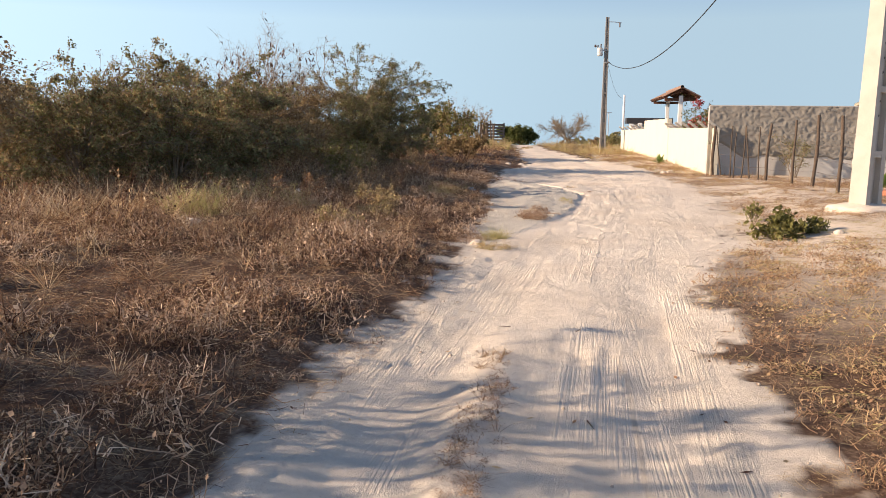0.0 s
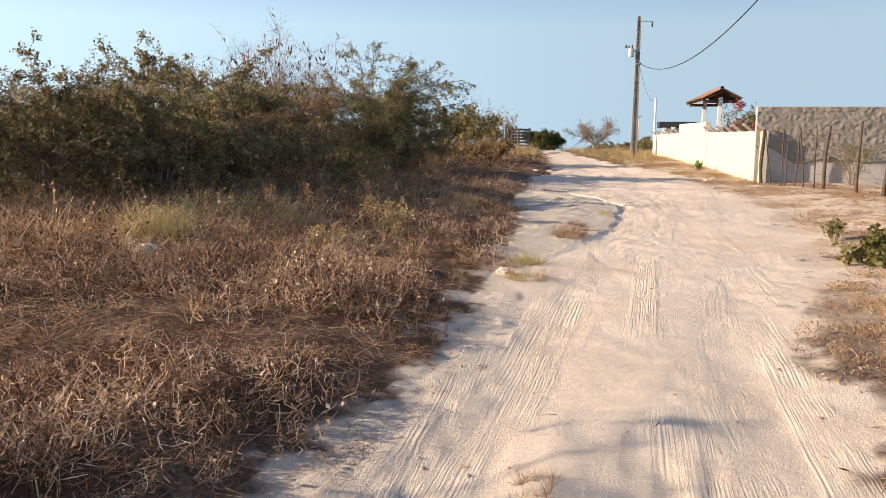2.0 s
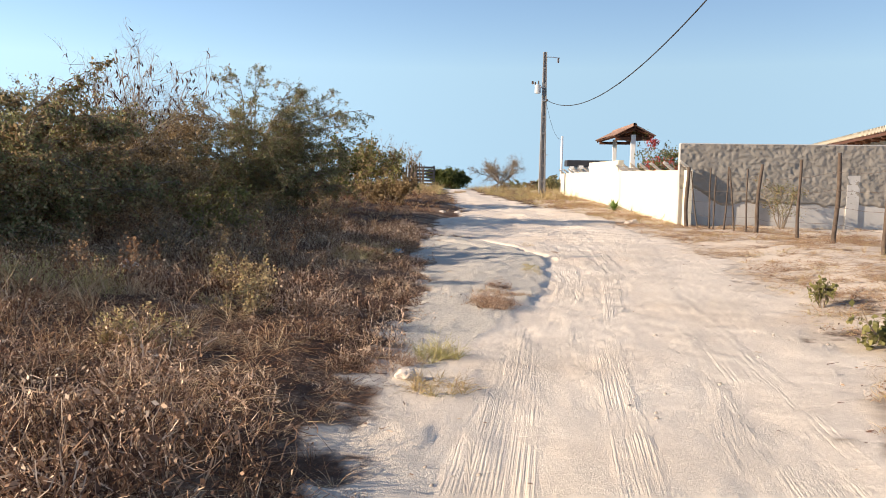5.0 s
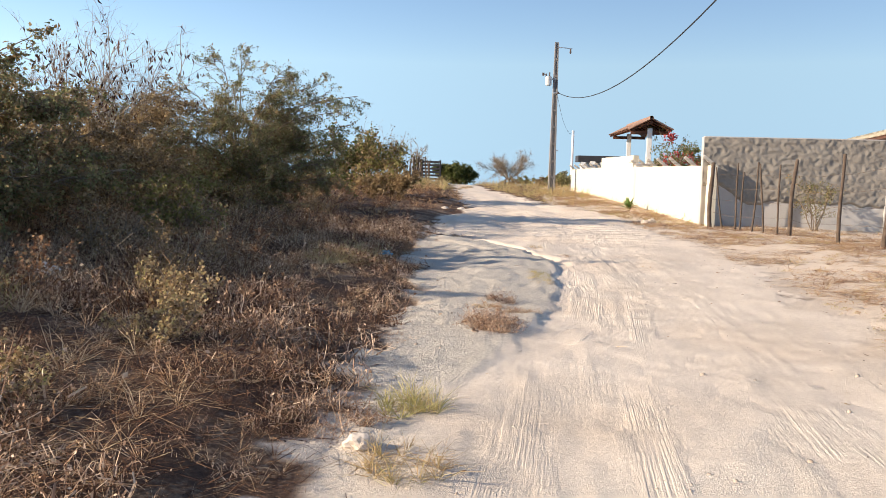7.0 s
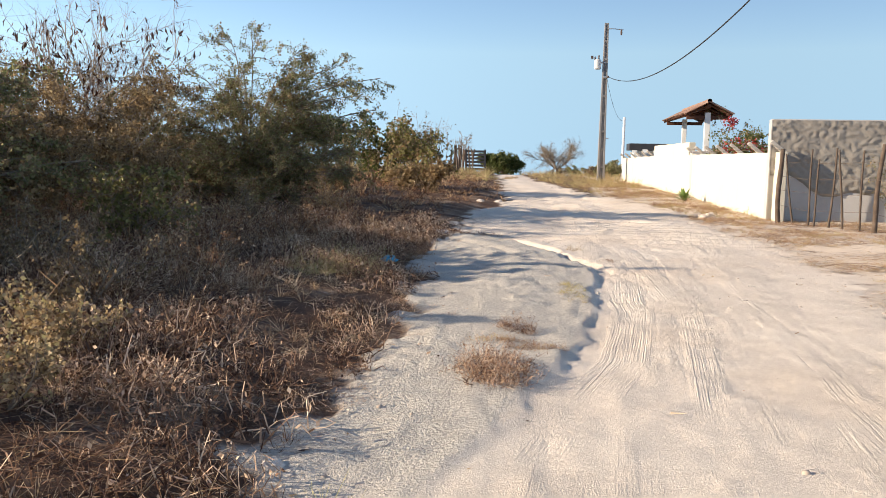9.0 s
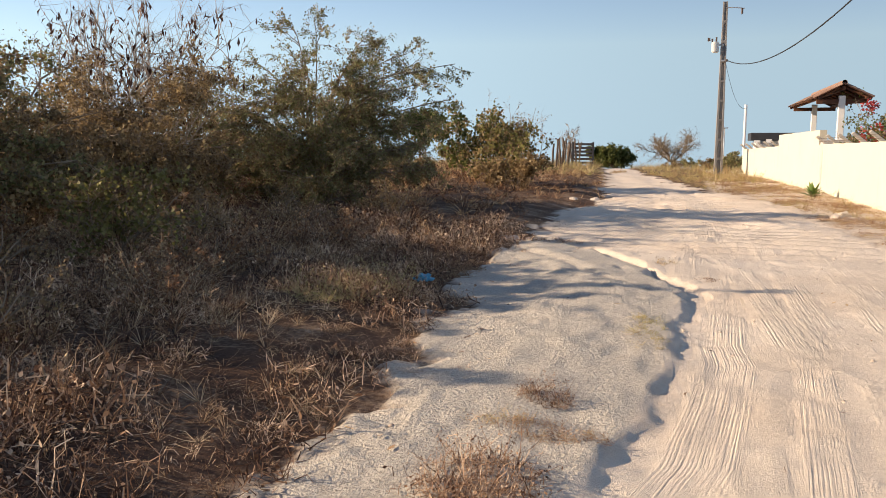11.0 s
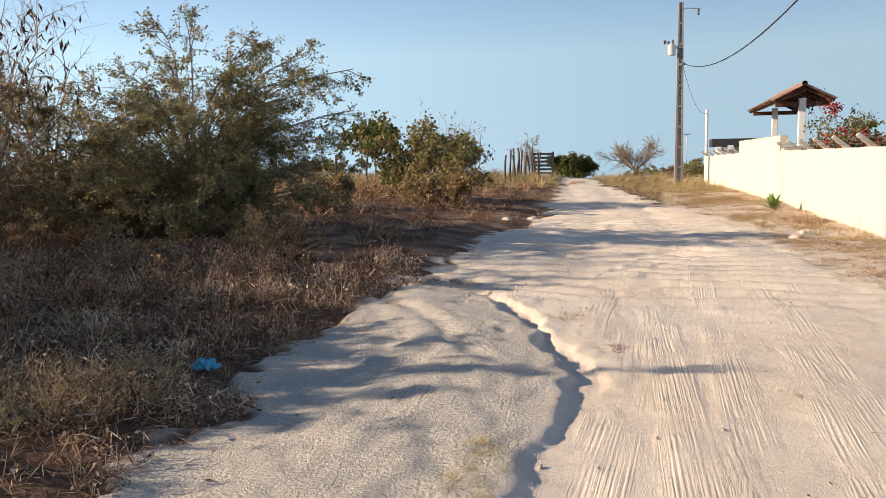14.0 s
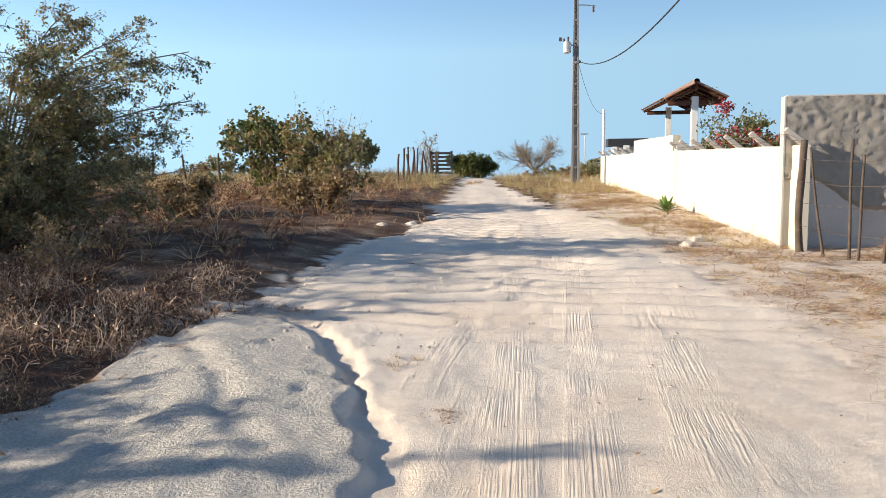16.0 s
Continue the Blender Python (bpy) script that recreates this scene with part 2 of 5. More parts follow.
M_CERAMIC = surface("brown_porcelain", [(0.2, (0.07, 0.045, 0.035)), (0.8, (0.13, 0.09, 0.07))], 6, 0.3, 0.0)
M_STONE = surface("white_rubble", [(0.2, (0.50, 0.42, 0.34)), (0.8, (0.70, 0.62, 0.53))], 9, 0.9, 0.6, 0.01, 40)
M_DARK = surface("dark_board", [(0.2, (0.025, 0.025, 0.028)), (0.8, (0.05, 0.05, 0.055))], 3, 0.6, 0.1, 0.003)
M_WHITE = surface("white_trim", [(0.2, (0.66, 0.65, 0.62)), (0.8, (0.80, 0.79, 0.76))], 3, 0.7, 0.1, 0.003)
M_BRICK = surface("red_brick", [(0.2, (0.28, 0.10, 0.06)), (0.8, (0.42, 0.18, 0.11))], 9, 0.9, 0.5, 0.006)
M_CLOD = surface("sand_crumb", [(0.2, (0.34, 0.26, 0.19)), (0.8, (0.56, 0.47, 0.38))], 9, 0.95, 0.3, 0.004)
M_BLUE = surface("blue_plastic", [(0.2, (0.05, 0.22, 0.36)), (0.8, (0.10, 0.36, 0.50))], 6, 0.4, 0.1, 0.003)

# ---- the lie of the land ----
LEFT_EDGE = ((-40, -5, 3, 5, 6.5, 8, 12.5, 15, 17, 19, 22, 25.6, 30, 33, 47.5, 60, 90, 400),
             (-1.6, -1.6, -1.58, -1.55, -1.3, -1.4, -1.6, -1.6, -1.95, -2.15, -2.15, -2.25, -2.0, -2.3, -3.6, -5.0, -9, -40))
RIGHT_EDGE = ((-40, 3.5, 5.5, 7, 9, 10, 12.6, 15.4, 20.5, 22.8, 25.8, 28, 31.8, 33.5, 47.2, 60, 90, 400),
              (0.9, 0.95, 1.05, 1.1, 1.5, 1.9, 2.3, 2.55, 2.75, 2.4, 2.0, 1.95, 1.4, 0.7, -1.75, -3.5, -7, -37))
# the washed-out ledge that turns into a gully further on
LIP = ((9.5, 10.7, 11.6, 12.7, 13.4, 14.2, 15.1, 15.6, 16.4, 17.0, 17.35, 17.75, 18.1, 18.5, 19.2, 19.85, 20.5, 20.9, 21.6),
       (-1.35, -0.95, -0.66, -0.40, -0.22, -0.12, -0.02, -0.06, -0.02, 0.01, 0.03, -0.12, -0.30, -0.36, -0.76, -1.04, -1.50, -1.66, -2.1))
BANK = ((16.2, 16.9, 17.2, 17.5, 17.8, 18.1, 18.45, 19.0, 19.35, 19.9, 20.4, 20.7, 21.6),
        (0.30, 0.18, 0.21, 0.15, 0.0, -0.09, -0.30, -0.50, -0.60, -0.90, -1.25, -1.48, -2.0))
RISE = ((10.3, 11.5, 13.0, 14.5, 16.0, 17.2, 18.5, 20.0, 21.2), (0, 0.012, 0.022, 0.026, 0.032, 0.042, 0.05, 0.045, 0))
FAR_RISE = ((16.5, 17.1, 17.8, 19.0, 20.3, 21.2), (0, 0.012, 0.024, 0.032, 0.026, 0))


def left_edge(y):
    return np.interp(y, *LEFT_EDGE)


def right_edge(y):
    return np.interp(y, *RIGHT_EDGE)


def sandiness(x, y):
    """1 on the bare sand track, 0 in the growth beside it, with a ragged edge."""
    x, y = np.asarray(x, float), np.asarray(y, float)
    rag = 0.46 * fbm(x * 1.1, y * 1.1, 4, 11) + 0.16 * vnoise(x * 5, y * 5, 17) + 0.10 * vnoise(x * 13, y * 13, 18)
    a = smooth(-0.09, 0.09, x - left_edge(y) + rag)
    b = smooth(-0.10, 0.10, right_edge(y) - x + rag)
    return a * b


def ground(x, y):
    """The ground's height."""
    x, y = np.asarray(x, float), np.asarray(y, float)
    le, re = left_edge(y), right_edge(y)
    dl, dr = le - x, x - re
    near = smooth(14, 9, y)
    z = (0.14 + 0.06 * near) * smooth(-0.15, 0.9, dl) + (0.12 + 0.12 * near) * smooth(0.8, 4.0, dl)
    z = z + 0.05 * smooth(0.0, 1.5, dr) * smooth(26, 20, y) + 0.13 * smooth(0.4, 2.2, dr) * smooth(22, 18, y)
    z = z + 0.06 * fbm(x * 0.5, y * 0.5, 3, 3) * smooth(0.1, 1.2, np.maximum(dl, dr))
    z = z + 0.035 * fbm(x * 3, y * 3, 3, 5) * (1 - sandiness(x, y))
    # the track: crossfall, ruts, mound and ledge
    on = sandiness(x, y)
    mid = (le + re) / 2
    u = x - mid
    jag = 0.045 * vnoise(y * 2.3, y * 0.0, 8) + 0.035 * vnoise(y * 5.5 + x, x * 4, 9) + 0.016 * vnoise(x * 15, y * 15, 10)
    d = x - np.interp(y, *LIP) - jag
    e = x - np.interp(y, *BANK) - 0.03 * vnoise(y * 3.7, y * 0.0, 12) - 0.04 * vnoise(y * 8 - x, x * 5, 13) - 0.014 * vnoise(x * 17, y * 17, 14)
    # the crusted mound with its rounded lip, the channel's floor and the crumbling bank across it
    rise = np.interp(y, *RISE) * on
    z = z + rise * (1 - smooth(-0.06, 0.015, d)) + 1.3 * rise * np.exp(-((d + 0.8) / 0.5) ** 2) * smooth(12, 15, y)
    far_rise = np.interp(y, *FAR_RISE)
    brink = smooth(-0.015, 0.03, e)
    z = z + far_rise * brink * (0.30 + 0.70 * smooth(1.5, 0.15, e)) * on
    z = z + smooth(0.0, 0.05, far_rise) * brink * smooth(0.55, 0.1, e) * on * 0.025 * np.abs(vnoise(x * 11, y * 11, 23)) * smooth(-0.2, 0.2, vnoise(x * 2.5, y * 2.5, 24))
    z = z - 0.035 * smooth(0.0, 0.06, far_rise) * smooth(-0.05, 0.02, d) * (1 - brink) * on
    z = z - 0.006 * smooth(0.0, 0.05, d) * smooth(0.6, 0.35, d) * smooth(10.8, 12.0, y) * smooth(17.3, 16.6, y)
    z = z - 0.03 * np.exp(-((d + 0.95 - 0.25 * (19 - y)) / 0.10) ** 2) * smooth(17.0, 17.8, y) * smooth(20.3, 19.6, y) * on
    # two soft wheel ruts and a low middle ridge
    rut = np.exp(-((u + 0.62) / 0.3) ** 2) + np.exp(-((u - 0.75) / 0.34) ** 2)
    z = z - 0.035 * rut * on * smooth(12, 8, y) - 0.03 * rut * on * smooth(20, 26, y)
    ridge = np.exp(-((x + 0.47) / 0.16) ** 2) * smooth(6.3, 4.9, y)
    z = z + 0.045 * ridge
    wob = 0.035 * vnoise(y * 2.2, y * 0, 28)
    deep = smooth(0.075, 0.02, np.abs(x - 0.03 - 0.05 * (y - 5) - wob)) + 0.8 * smooth(0.06, 0.02, np.abs(x - 0.20 - 0.05 * (y - 5) + wob))
    deep = deep * (0.75 + 0.4 * vnoise(x * 5, y * 5, 29))
    z = z - 0.022 * deep * smooth(4.2, 4.5, y) * smooth(5.9, 5.2, y)
    # washboard waves further on, heightened to imitate branch-shadow streaks; footfalls and hollows nearer
    z = z + 0.044 * on * smooth(19.5, 22, y) * smooth(36, 30, y) * np.sin(y * 14.5 + 2.8 * fbm(x * 0.7, y * 0.6, 2, 31) * 3)
    z = z + on * (0.022 * fbm(x * 1.3, y * 0.8, 3, 41) + 0.014 * fbm(x * 4.5, y * 3.5, 3, 43) + 0.006 * vnoise(x * 11, y * 9, 45))
    z = z + 0.018 * fbm(x * 8, y * 8, 3, 57) * smooth(-1.9, -1.3, d) * smooth(0.05, -0.1, d) * smooth(10, 11.5, y) * smooth(22, 20, y) * on
    lumps = smooth(-0.1, 0.3, fbm(x * 1.6, y * 1.6, 2, 51)) * smooth(1.0, 0.2, x - le) * on * smooth(16, 12, y)
    z = z + lumps * 0.04 * np.abs(vnoise(x * 9, y * 9, 53)) + lumps * 0.012 * np.abs(vnoise(x * 21, y * 21, 54))
    # the brow, past which the land falls
    z = z - 0.030 * np.maximum(y - 57, 0) - 0.012 * np.maximum(y - 80, 0)
    z = z - 0.015 * np.maximum(np.abs(x) - 60, 0)
    return z


def lines(*spans):
    return np.unique(np.concatenate([np.arange(a, b, s) for a, b, s in spans]).round(4))


def ground_sheet():
    xs = lines((-2000, -400, 200), (-400, -60, 30), (-60, -20, 2), (-20, -7, 0.4), (-7, -2.3, 0.18), (-2.3, 1.0, 0.03), (1.0, 2.8, 0.055), (2.8, 6, 0.1), (6, 16, 0.4), (16, 60, 2.5), (60, 400, 30), (400, 2001, 200))
    ys = lines((-2000, -400, 200), (-400, -40, 30), (-40, -4, 2), (-4, 2, 0.2), (2, 10, 0.07), (10, 15, 0.055), (15, 21.5, 0.036), (21.5, 36, 0.08), (36, 62, 0.25), (62, 120, 2), (120, 600, 25), (600, 2001, 140))
    gx, gy = np.meshgrid(xs, ys)
    gz = ground(gx, gy)
    verts = np.stack([gx, gy, gz], axis=-1).reshape(-1, 3)
    idx = np.arange(gx.size).reshape(gx.shape)
    faces = np.stack([idx[:-1, :-1], idx[:-1, 1:], idx[1:, 1:], idx[1:, :-1]], axis=-1).reshape(-1, 4)
    me = as_mesh("ground", verts, faces, M_GROUND, None, True)
    flat = gx.ravel(), gy.ravel()
    for key, value in (("sand", sandiness(*flat)), ("across", flat[0] - (left_edge(flat[1]) + right_edge(flat[1])) / 2)):
        at = me.attributes.new(key, "FLOAT", "POINT")
        at.data.foreach_set("value", np.asarray(value, np.float32))
    x, y = flat
    gx = np.interp(y, *LIP)
    bands = [(x - gx - 0.30, 0.19, smooth(11, 12.5, y) * smooth(18, 16.8, y)), (x - 0.78 - 0.05 * (y - 5), 0.15, smooth(2.5, 3.5, y) * smooth(10, 8.5, y)),
             (x - 0.40 + 0.02 * (y - 5), 0.12, smooth(2.0, 2.6, y) * smooth(7.0, 6.0, y)), (x + 0.95 - 0.05 * (y - 4), 0.15, smooth(2.0, 2.6, y) * smooth(9.5, 8, y)),
             (x - 1.28 - 0.03 * (y - 12), 0.14, smooth(8, 9.5, y) * smooth(21, 18, y)), (x - 0.1 - 0.06 * (y - 9), 0.13, smooth(7.5, 8.2, y) * smooth(11.5, 10, y)),
             (x - 0.95, 0.14, smooth(15, 17, y) * smooth(27, 24, y)), (x - 0.55 - 0.10 * (y - 13), 0.12, smooth(12, 13, y) * smooth(16.5, 15.5, y)),
             (x - 0.62 + 0.05 * (y - 17), 0.17, smooth(15, 15.6, y) * smooth(21, 19, y)), (x - 1.62 - 0.02 * (y - 17), 0.15, smooth(13, 14, y) * smooth(22, 19, y)),
             (x + 0.95 + 0.03 * (y - 4), 0.22, smooth(1.8, 2.4, y) * smooth(7.5, 6.5, y)), (x - 0.10 - 0.03 * (y - 4), 0.24, smooth(2.0, 2.5, y) * smooth(6.6, 5.4, y)),
             (x + 0.62 - 0.06 * (y - 8), 0.2, smooth(5.5, 6.2, y) * smooth(10.4, 9.6, y)), (x - 0.95 - 0.07 * (y - 9), 0.2, smooth(7.0, 7.8, y) * smooth(13, 11, y))]
    lane, mask = np.zeros(len(x)), np.zeros(len(x))
    for d, half, ends in bands:
        m = smooth(half, half * 0.75, np.abs(d)) * ends
        lane = np.where(m > mask, d, lane)
        mask = np.maximum(mask, m)
    # the hard pale crust on the mound and along the grass's edge
    crust = smooth(0.0, -0.12, x - gx) * smooth(10.5, 11.5, y) * smooth(22, 20.5, y)
    crust = np.maximum(crust, smooth(0.75, 0.25, x - left_edge(y) + 0.35 * fbm(x * 1.7, y * 1.7, 3, 33)) * smooth(13, 11, y) * 0.35) * sandiness(x, y)
    for key, value in (("lane", lane), ("tread", mask), ("crust", crust)):
        at = me.attributes.new(key, "FLOAT", "POINT")
        at.data.foreach_set("value", np.asarray(value, np.float32))
    return tagged(new("ground", me), "pale sandy track between banks of dry brown earth", "ground", kind="structure")


def ground_material():
    m, n, l, b = material("sand_and_soil")
    pos = n.new("ShaderNodeNewGeometry").outputs["Position"]
    sand, across = n.new("ShaderNodeAttribute"), n.new("ShaderNodeAttribute")
    sand.attribute_name, across.attribute_name = "sand", "across"
    xyz = n.new("ShaderNodeSeparateXYZ")
    l.new(pos, xyz.inputs[0])
    # coordinates that follow the track: long along it, short across it
    track = n.new("ShaderNodeCombineXYZ")
    l.new(maths(n, l, "MULTIPLY", across.outputs["Fac"], 30.0), track.inputs["X"])
    l.new(maths(n, l, "MULTIPLY", xyz.outputs["Y"], 0.55), track.inputs["Y"])
    wide = n.new("ShaderNodeCombineXYZ")
    l.new(maths(n, l, "MULTIPLY", across.outputs["Fac"], 2.2), wide.inputs["X"])
    l.new(maths(n, l, "MULTIPLY", xyz.outputs["Y"], 0.35), wide.inputs["Y"])
    scratch = grain(n, l, 1.0, 3, track.outputs[0], 0.6)
    where = ramp(n, [(0.50, (0, 0, 0)), (0.66, (1, 1, 1))])
    l.new(grain(n, l, 1.0, 2, wide.outputs[0]), where.inputs[0])
    tone = ramp(n, [(0.25, (0.57, 0.485, 0.39)), (0.5, (0.70, 0.605, 0.50)), (0.75, (0.76, 0.675, 0.565))])
    l.new(maths(n, l, "ADD", maths(n, l, "MULTIPLY", grain(n, l, 0.8, 5, pos), 0.6), maths(n, l, "MULTIPLY", grain(n, l, 25, 4, pos), 0.4)), tone.inputs[0])
    warm = ramp(n, [(0.5, (0, 0, 0)), (0.75, (1, 1, 1))])
    l.new(grain(n, l, 0.45, 3, pos), warm.inputs[0])
    pale = mixed(n, l, maths(n, l, "MULTIPLY", warm.outputs[0], 0.4), tone.outputs[0], (0.60, 0.45, 0.31))
    pale = mixed(n, l, maths(n, l, "MULTIPLY", where.outputs[0], 0.25), pale, (0.47, 0.41, 0.34))
    grit = ramp(n, [(0.68, (0, 0, 0)), (0.74, (1, 1, 1))])
    l.new(grain(n, l, 60, 2, pos), grit.inputs[0])
    pale = mixed(n, l, maths(n, l, "MULTIPLY", grit.outputs[0], 0.35), pale, (0.30, 0.22, 0.15))
    soil = ramp(n, [(0.3, (0.05, 0.03, 0.022)), (0.5, (0.11, 0.066, 0.044)), (0.61, (0.24, 0.17, 0.115)), (0.74, (0.50, 0.42, 0.34))])
    l.new(maths(n, l, "ADD", maths(n, l, "MULTIPLY", grain(n, l, 1.7, 5, pos), 0.6), maths(n, l, "MULTIPLY", grain(n, l, 34, 4, pos), 0.4)), soil.inputs[0])
    # the plot on the right by the wall is sandy too
    plot = ramp(n, [(0.0, (0, 0, 0)), (1.0, (1, 1, 1))])
    l.new(maths(n, l, "MULTIPLY", maths(n, l, "MAXIMUM", maths(n, l, "SUBTRACT", xyz.outputs["X"], 0.5), 0.0), maths(n, l, "MULTIPLY", maths(n, l, "MAXIMUM", maths(n, l, "SUBTRACT", xyz.outputs["Y"], 5.0), 0.0), 0.12)), plot.inputs[0])
    gate = ramp(n, [(0.33, (0, 0, 0)), (0.45, (1, 1, 1))])
    l.new(grain(n, l, 1.1, 5, pos, 0.7), gate.inputs[0])
    bare = mixed(n, l, maths(n, l, "MULTIPLY", maths(n, l, "MULTIPLY", plot.outputs[0], gate.outputs[0]), 0.93), soil.outputs[0], mixed(n, l, 0.2, pale, (0.50, 0.38, 0.26)))
    crust = n.new("ShaderNodeAttribute")
    crust.attribute_name = "crust"
    speck = ramp(n, [(0.42, (0, 0, 0)), (0.62, (1, 1, 1))])
    l.new(grain(n, l, 48, 5, pos, 0.7), speck.inputs[0])
    hard = mixed(n, l, speck.outputs[0], (0.60, 0.555, 0.48), (0.40, 0.36, 0.305))
    # grey crust, mixed in more strongly to darken the mound for streak shadows too
    pale = mixed(n, l, maths(n, l, "MULTIPLY", crust.outputs["Fac"], 0.9), pale, hard)
    l.new(mixed(n, l, sand.outputs["Fac"], bare, pale), b.inputs["Base Color"])
    b.inputs["Roughness"].default_value = 0.95
    b.inputs["Specular IOR Level"].default_value = 0.15
    lane, tread = n.new("ShaderNodeAttribute"), n.new("ShaderNodeAttribute")
    lane.attribute_name, tread.attribute_name = "lane", "tread"
    inlane = n.new("ShaderNodeCombineXYZ")
    l.new(maths(n, l, "MULTIPLY", lane.outputs["Fac"], 70.0), inlane.inputs["X"])
    l.new(maths(n, l, "MULTIPLY", xyz.outputs["Y"], 0.8), inlane.inputs["Y"])
    groove = maths(n, l, "MULTIPLY", grain(n, l, 1.0, 2, inlane.outputs[0], 0.5), tread.outputs["Fac"])
    patchy = ramp(n, [(0.38, (0, 0, 0)), (0.56, (1, 1, 1))])
    l.new(grain(n, l, 1.6, 3, pos), patchy.inputs[0])
    groove = maths(n, l, "MULTIPLY", groove, patchy.outputs[0])
    marks = maths(n, l, "MULTIPLY", maths(n, l, "MULTIPLY", scratch, where.outputs[0]), sand.outputs["Fac"])
    rough = maths(n, l, "ADD", maths(n, l, "MULTIPLY", grain(n, l, 22, 5, pos, 0.65), 0.55), maths(n, l, "MULTIPLY", grain(n, l, 110, 4, pos, 0.7), 0.6))
    pebbled = maths(n, l, "MULTIPLY", grain(n, l, 46, 4, pos, 0.62), maths(n, l, "MULTIPLY", crust.outputs["Fac"], 1.5))
    rough = maths(n, l, "ADD", rough, pebbled)
    relief(n, l, b, maths(n, l, "ADD", maths(n, l, "MULTIPLY", groove, 1.05), maths(n, l, "ADD", maths(n, l, "MULTIPLY", marks, 0.9), rough)), 0.9, 0.022)
    return m


M_GROUND = ground_material()
ground_sheet()
rng = np.random.default_rng(7)


# ---- shrubs ----
def unit(v):
    return v / (np.linalg.norm(v, axis=-1, keepdims=True) + 1e-9)


def curved(start, way, length, steps, wander, droop):
    """Paths that set out along way, wander, and bend up or down by droop."""
    b = len(start)
    pts = np.empty((b, steps + 1, 3))
    pts[:, 0] = start
    way = unit(way)
    for k in range(steps):
        way = unit(way + rng.normal(0, wander, (b, 3)) + np.array([0, 0, -droop / steps]))
        pts[:, k + 1] = pts[:, k] + way * (length / steps)[:, None]
    return pts


def offshoots(paths, count, first, spread, rise, length, steps, wander, droop, flat=0.0):
    """Side branches from random places along paths."""
    b, k, _ = paths.shape
    n = int(b * count)
    pick = rng.integers(0, b, n)
    at = (first + (1 - first) * rng.random(n) ** 0.8) * (k - 1)
    lo = np.minimum(at.astype(int), k - 2)
    f = (at - lo)[:, None]
    start = paths[pick, lo] * (1 - f) + paths[pick, lo + 1] * f
    along = unit(paths[pick, lo + 1] - paths[pick, lo])
    way = along * (1 - spread * 0.45) + rng.normal(0, spread, (n, 3)) + np.array([0, 0, rise])
    out = unit(start * np.array([1, 1, 0]) + rng.normal(0, 0.1, (n, 3)))
    way = unit(way) * np.array([1, 1, 1 - 0.8 * flat]) + flat * out
    size = length * rng.uniform(0.55, 1.25, n) * (1.15 - 0.55 * at / (k - 1))
    return curved(start, way, size, steps, wander, droop)


def leaves(paths, per, size, slim, scatter, hang=0.0):
    """Small leaf blades round the outer part of twigs."""
    b, k, _ = paths.shape
    n = int(b * per)
    pick = rng.integers(0, b, n)
    at = (0.15 + 0.85 * rng.random(n)) * (k - 1)
    lo = np.minimum(at.astype(int), k - 2)
    f = (at - lo)[:, None]
    c = paths[pick, lo] * (1 - f) + paths[pick, lo + 1] * f + rng.normal(0, scatter, (n, 3))
    a = unit(rng.normal(0, 1, (n, 3)) + np.array([0, 0, -hang * 2]))
    s = unit(np.cross(a, rng.normal(0, 1, (n, 3))))
    bend = np.cross(a, s) * 0.18
    ln = (size * rng.uniform(0.6, 1.35, n))[:, None]
    verts = np.stack([c, c + a * ln * 0.55 + s * ln * slim + bend * ln, c + a * ln, c + a * ln * 0.5 - s * ln * slim + bend * ln], axis=1)
    tone = np.repeat(rng.random(b)[pick] * 0.6 + rng.random(n) * 0.4, 4)
    return verts.reshape(-1, 3), np.arange(n * 4).reshape(n, 4), tone


